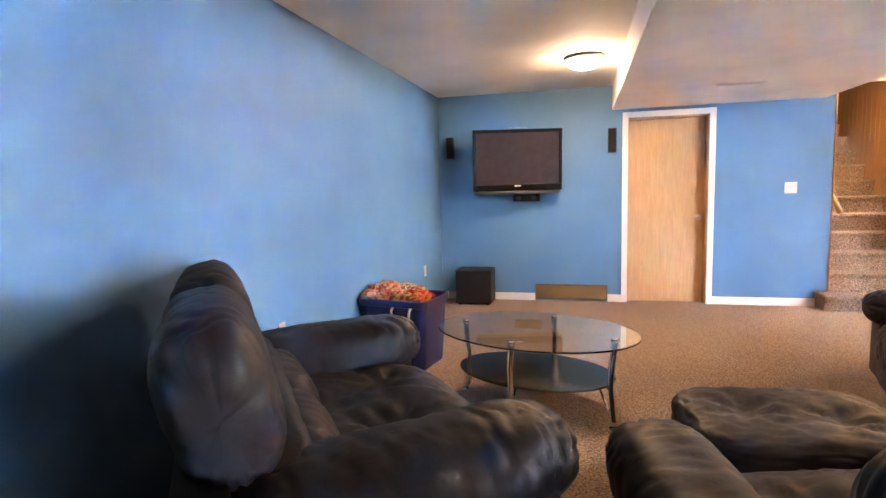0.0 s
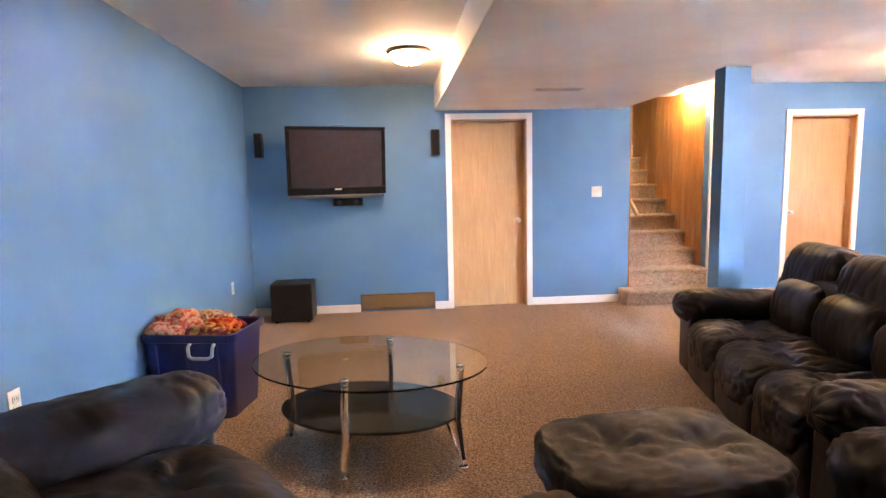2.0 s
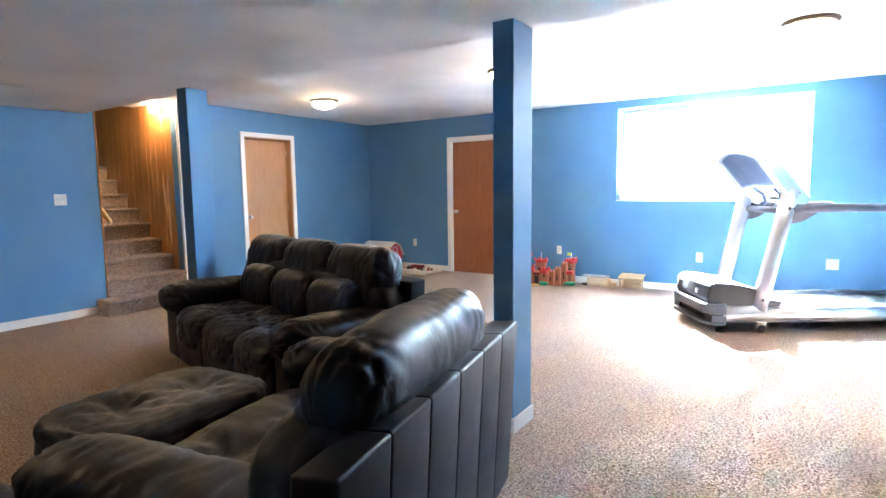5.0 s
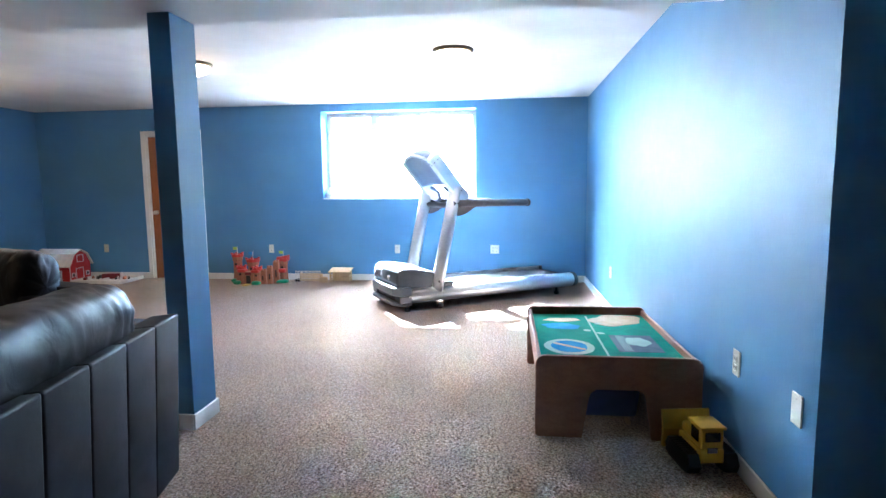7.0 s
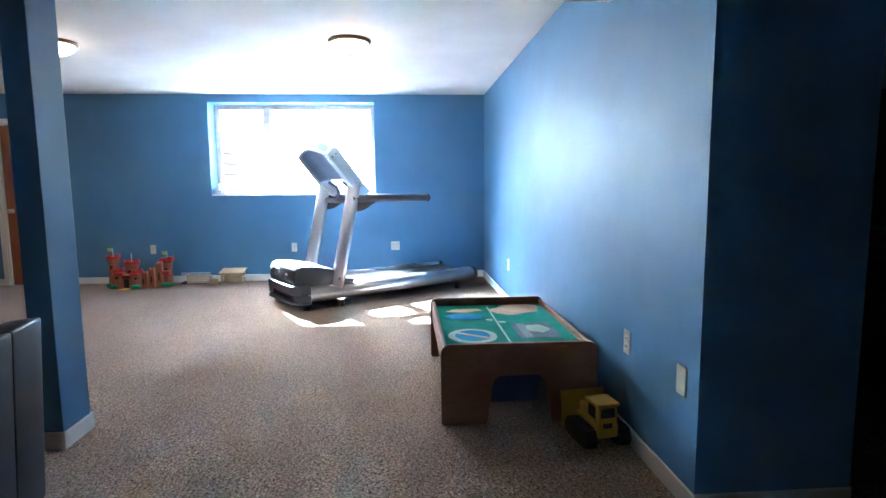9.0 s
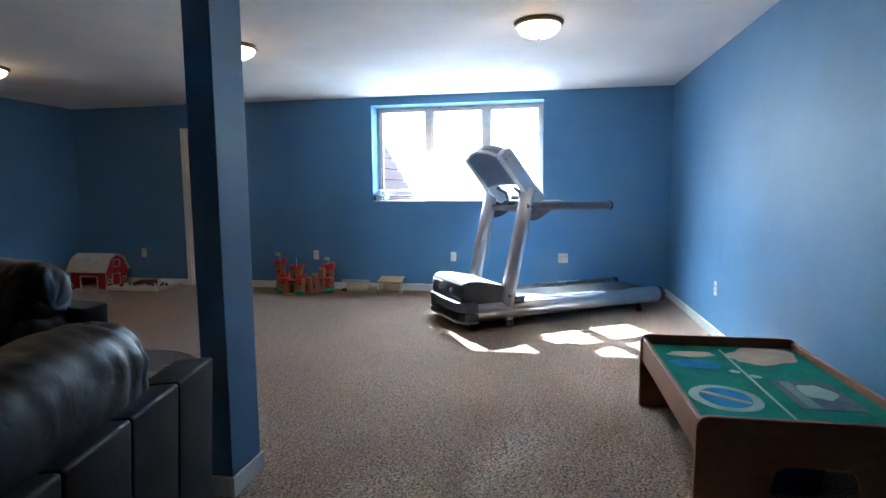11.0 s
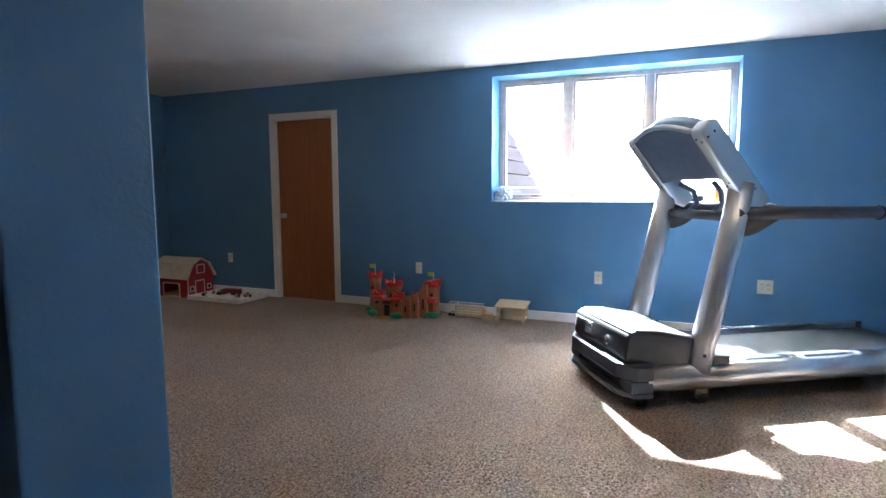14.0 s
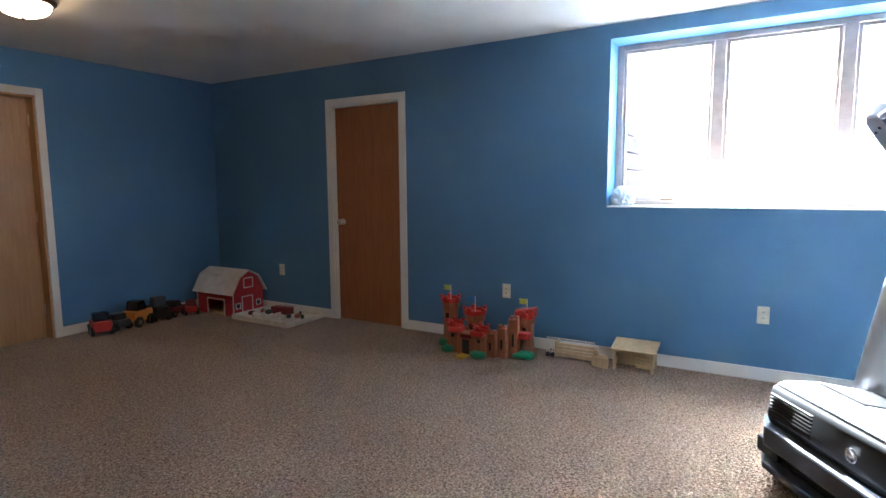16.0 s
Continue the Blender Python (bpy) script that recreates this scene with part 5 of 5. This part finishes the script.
for x in (0.15, 0.185):
    for y in (0.035, -0.05):
        part("wheel", tube([(x, y - 0.006, 0.018), (x, y + 0.006, 0.018)], 0.018, 14), BLACKPL, t)

# ---- toy barn and its yard ----
t = thing("toy_barn", pose(8.38, 7.185, 0), "red wooden toy barn with white gambrel roof", "toy barn")
BX, BY = 0.185, 0.28
gable = [(-BX, 0.0), (BX, 0.0), (BX, 0.24), (0.115, 0.375), (0.0, 0.435), (-0.115, 0.375), (-BX, 0.24)]
for y in (-BY, BY - 0.012):
    part("gable_wall", prism(gable, y, y + 0.012, "y"), BARNRED, t, "red gable wall")
part("back_wall", box(BX - 0.012, BX, -BY + 0.012, BY - 0.012, 0, 0.24), BARNRED, t)
bm = bmesh.new()
add_box(bm, -BX, -BX + 0.012, -BY + 0.012, -0.13, 0, 0.24)
add_box(bm, -BX, -BX + 0.012, 0.11, BY - 0.012, 0, 0.24)
add_box(bm, -BX, -BX + 0.012, -0.13, 0.11, 0.155, 0.24)
part("long_wall", bm, BARNRED, t, "red long wall with an arched doorway")
part("floor_board", box(-BX + 0.012, BX - 0.012, -BY + 0.012, BY - 0.012, 0.0, 0.008), TOYWOOD, t)
for a, b in (((-BX - 0.03, 0.215), (-0.118, 0.382)), ((-0.118, 0.382), (0.0, 0.445)), ((0.0, 0.445), (0.118, 0.382)), ((0.118, 0.382), (BX + 0.03, 0.215))):
    d = Vector((b[0] - a[0], b[1] - a[1])).normalized()
    nrm = Vector((-d.y, d.x)) * 0.010
    part("roof_panel", prism([a, b, (b[0] + nrm.x, b[1] + nrm.y), (a[0] + nrm.x, a[1] + nrm.y)], -BY - 0.025, BY + 0.025, "y"), CREAM, t, "off-white roof panel")
for c in ((-BX - 0.004, -BX + 0.002, -BY, -BY + 0.014, 0, 0.24), (-BX - 0.004, -BX, -0.145, -0.13, 0, 0.165), (-BX - 0.004, -BX, 0.11, 0.125, 0, 0.165), (-BX - 0.004, -BX, -0.13, 0.11, 0.155, 0.168), (-BX - 0.004, -BX, BY - 0.014, BY, 0, 0.24)):
    part("white_trim", box(*c), CREAM, t)
for x0, x1, z0, z1 in ((-0.09, 0.05, 0.0, 0.19), (-0.165, -0.105, 0.07, 0.13), (0.09, 0.15, 0.07, 0.13), (-0.06, 0.06, 0.27, 0.375)):
    for c in ((x0, x0 + 0.009, z0, z1), (x1 - 0.009, x1, z0, z1), (x0 + 0.009, x1 - 0.009, z1 - 0.009, z1), (x0 + 0.009, x1 - 0.009, z0, z0 + 0.007)):
        part("white_trim", box(c[0], c[1], -BY - 0.005, -BY, c[2], c[3]), CREAM, t)
for x in (-0.135, 0.12):
    part("dark_pane", box(x - 0.02, x + 0.02, -BY - 0.003, -BY, 0.08, 0.12), BLACKPL, t)
t = thing("toy_yard", pose(8.37, 6.49, 0), "white toy farmyard tray holding small animals and fences", "toy tray")
part("tray", box(-0.24, 0.24, -0.38, 0.38, 0.0, 0.012), CREAM, t)
for c in ((-0.24, -0.228, -0.38, 0.38), (0.228, 0.24, -0.38, 0.38), (-0.228, 0.228, -0.38, -0.368), (-0.228, 0.228, 0.368, 0.38)):
    part("rim", box(*c, 0.012, 0.045, 0.003, 1), CREAM, t)
for y in (-0.12, 0.05, 0.2):
    part("divider", box(-0.228, 0.10, y - 0.006, y + 0.006, 0.012, 0.038), CREAM, t)
random.seed(5)
for k in range(11):
    x, y = random.uniform(-0.18, 0.16), random.uniform(-0.32, 0.32)
    ob = to_object("toy_animal", cushion((0, 0, 0.03), (0.075, 0.035, 0.05), 2.6, 0.006, k, (), 5), (BLACKPL, MAROON, CREAM, STONEBROWN, GREYPL)[k % 5], True)
    ob.matrix_world = pose(8.37 + x, 6.49 + y, 0.012, 0, 0, random.uniform(0, 180))
    tagged(ob, "small plastic farm animal lying in the toy yard", "toy animal", "farm animals")
t = thing("toy_trough", pose(8.16, 6.17, 0.0, 0, 0, 25), "small clear-white plastic toy trough on the tray edge", "toy")
part("bin", taper_shell(0.07, 0.05, 0.06, 0.008, 0.003, 0.003), CREAM, t)
part("handle", tube([(-0.04, 0, 0.055), (-0.02, 0, 0.10), (0.02, 0, 0.10), (0.04, 0, 0.055)], 0.004, 8), CREAM, t)
t = thing("toy_silo", pose(8.50, 6.52, 0.012, 0, 0, 10), "dark red toy shed lying in the farmyard", "toy")
part("body", box(-0.04, 0.04, -0.13, 0.13, 0.0, 0.075, 0.01, 2), MAROON, t)
part("end_cap", box(-0.042, 0.042, -0.14, -0.125, 0.0, 0.085, 0.006, 1), CREAM, t)


def toy_car(x, y, rz, L, W, H, body, cabin, label, wheel=0.03):
    t = thing("toy_truck", pose(x, y, 0, 0, 0, rz), label, "toy vehicle", "toy vehicles along the wall")
    part("body", box(-L / 2, L / 2, -W / 2, W / 2, wheel * 0.8, wheel * 0.8 + H * 0.55, 0.012, 2), body, t)
    part("cabin", prism([(-L * 0.28, wheel * 0.8 + H * 0.55), (L * 0.25, wheel * 0.8 + H * 0.55), (L * 0.12, wheel * 0.8 + H), (-L * 0.22, wheel * 0.8 + H)], -W * 0.42, W * 0.42, "y", 0.008), cabin, t)
    for sx in (-1, 1):
        for sy in (-1, 1):
            w = part("wheel", tube([(sx * L * 0.32, sy * W * 0.5 - 0.014, wheel), (sx * L * 0.32, sy * W * 0.5 + 0.014, wheel)], wheel, 16), BLACKPL, t)
            part("hub", tube([(sx * L * 0.32, sy * (W * 0.5 + 0.015) - 0.002, wheel), (sx * L * 0.32, sy * (W * 0.5 + 0.015) + 0.002, wheel)], wheel * 0.5, 12), CHROME, w)


toy_car(7.20, 7.44, 70, 0.22, 0.15, 0.16, RED, BLACKGLOSS, "red toy truck with dark cab by the wall", 0.045)
toy_car(7.36, 7.46, 95, 0.20, 0.13, 0.12, GREYPL, BLACKPL, "dark grey toy truck by the wall", 0.04)
toy_car(7.54, 7.45, 20, 0.24, 0.15, 0.20, ORANGE, BLACKGLOSS, "orange-yellow toy dump truck by the wall", 0.05)
toy_car(7.76, 7.47, 80, 0.22, 0.14, 0.20, BLACKPL, GREYPL, "black toy truck by the wall", 0.045)
toy_car(7.95, 7.50, 15, 0.22, 0.12, 0.13, MAROON, BLACKPL, "dark maroon toy car by the barn", 0.035)
toy_car(8.08, 7.42, 60, 0.18, 0.11, 0.12, RED, MAROON, "red toy car beside the barn", 0.035)

# ---- on the window sill ----
bm = bmesh.new()
bmesh.ops.create_icosphere(bm, subdivisions=4, radius=0.075)
for v in bm.verts:
    d = v.co.normalized()
    f = 1 - 2 * abs(noise.noise(d * 2.6))
    g = 1 - 2 * abs(noise.noise(d * 6.0 + Vector((3, 1, 2))))
    v.co = v.co * (1 + 0.16 * f + 0.10 * g)
    v.co.z = max(v.co.z, -0.055)
bag = tagged(to_object("plastic_bag", bm, CLEARBAG), "crumpled white plastic bag on the window sill", "plastic bag")
bag.location = (8.745, 3.30, W_Z0 + 0.012 + 0.055)
t = thing("sill_radio", pose(8.74, 1.60, W_Z0 + 0.012), "small black device lying on the window sill", "device")
part("body", box(-0.04, 0.04, -0.07, 0.07, 0, 0.045, 0.010, 2), BLACKPL, t)
t = thing("sill_can", pose(8.75, 1.42, W_Z0 + 0.012), "small orange canister on the window sill", "canister")
part("body", lathe([(0.028, 0.0), (0.030, 0.004), (0.030, 0.095), (0.026, 0.10), (0.01, 0.10)], 20), ORANGE, t, "", True)
part("lid", lathe([(0.027, 0.10), (0.028, 0.115), (0.01, 0.118)], 20), CREAM, t, "", True)

# ---- pool table in the dark games room ----
t = thing("pool_table", pose(5.55, -2.75, 0, 0, 0, 4), "dark wooden pool table with red felt in the unlit games room", "pool table")
LX, LY = 1.30, 0.72
part("slate", box(-LX + 0.10, LX - 0.10, -LY + 0.10, LY - 0.10, 0.70, 0.775), FELT, t, "red felt playing surface")
for c in ((-LX, LX, -LY, -LY + 0.10), (-LX, LX, LY - 0.10, LY), (-LX, -LX + 0.10, -LY + 0.10, LY - 0.10), (LX - 0.10, LX, -LY + 0.10, LY - 0.10)):
    part("rail", box(*c, 0.74, 0.815, 0.012, 2), TABLEWOOD, t)
for c in ((-LX + 0.02, LX - 0.02, -LY + 0.02, -LY + 0.06), (-LX + 0.02, LX - 0.02, LY - 0.06, LY - 0.02), (-LX + 0.02, -LX + 0.06, -LY + 0.06, LY - 0.06), (LX - 0.06, LX - 0.02, -LY + 0.06, LY - 0.06)):
    part("apron", box(*c, 0.52, 0.74, 0.006, 1), TABLEWOOD, t)
for sx in (-1, 1):
    for sy in (-1, 1):
        part("leg", box(sx * (LX - 0.22) - 0.09, sx * (LX - 0.22) + 0.09, sy * (LY - 0.18) - 0.09, sy * (LY - 0.18) + 0.09, 0, 0.56, 0.02, 2), TABLEWOOD, t)
for sx in (-1, 0, 1):
    for sy in (-1, 1):
        part("pocket", tube([(sx * (LX - 0.08), sy * (LY - 0.08), 0.778), (sx * (LX - 0.08), sy * (LY - 0.08), 0.818)], 0.055, 16), BLACKPL, t)
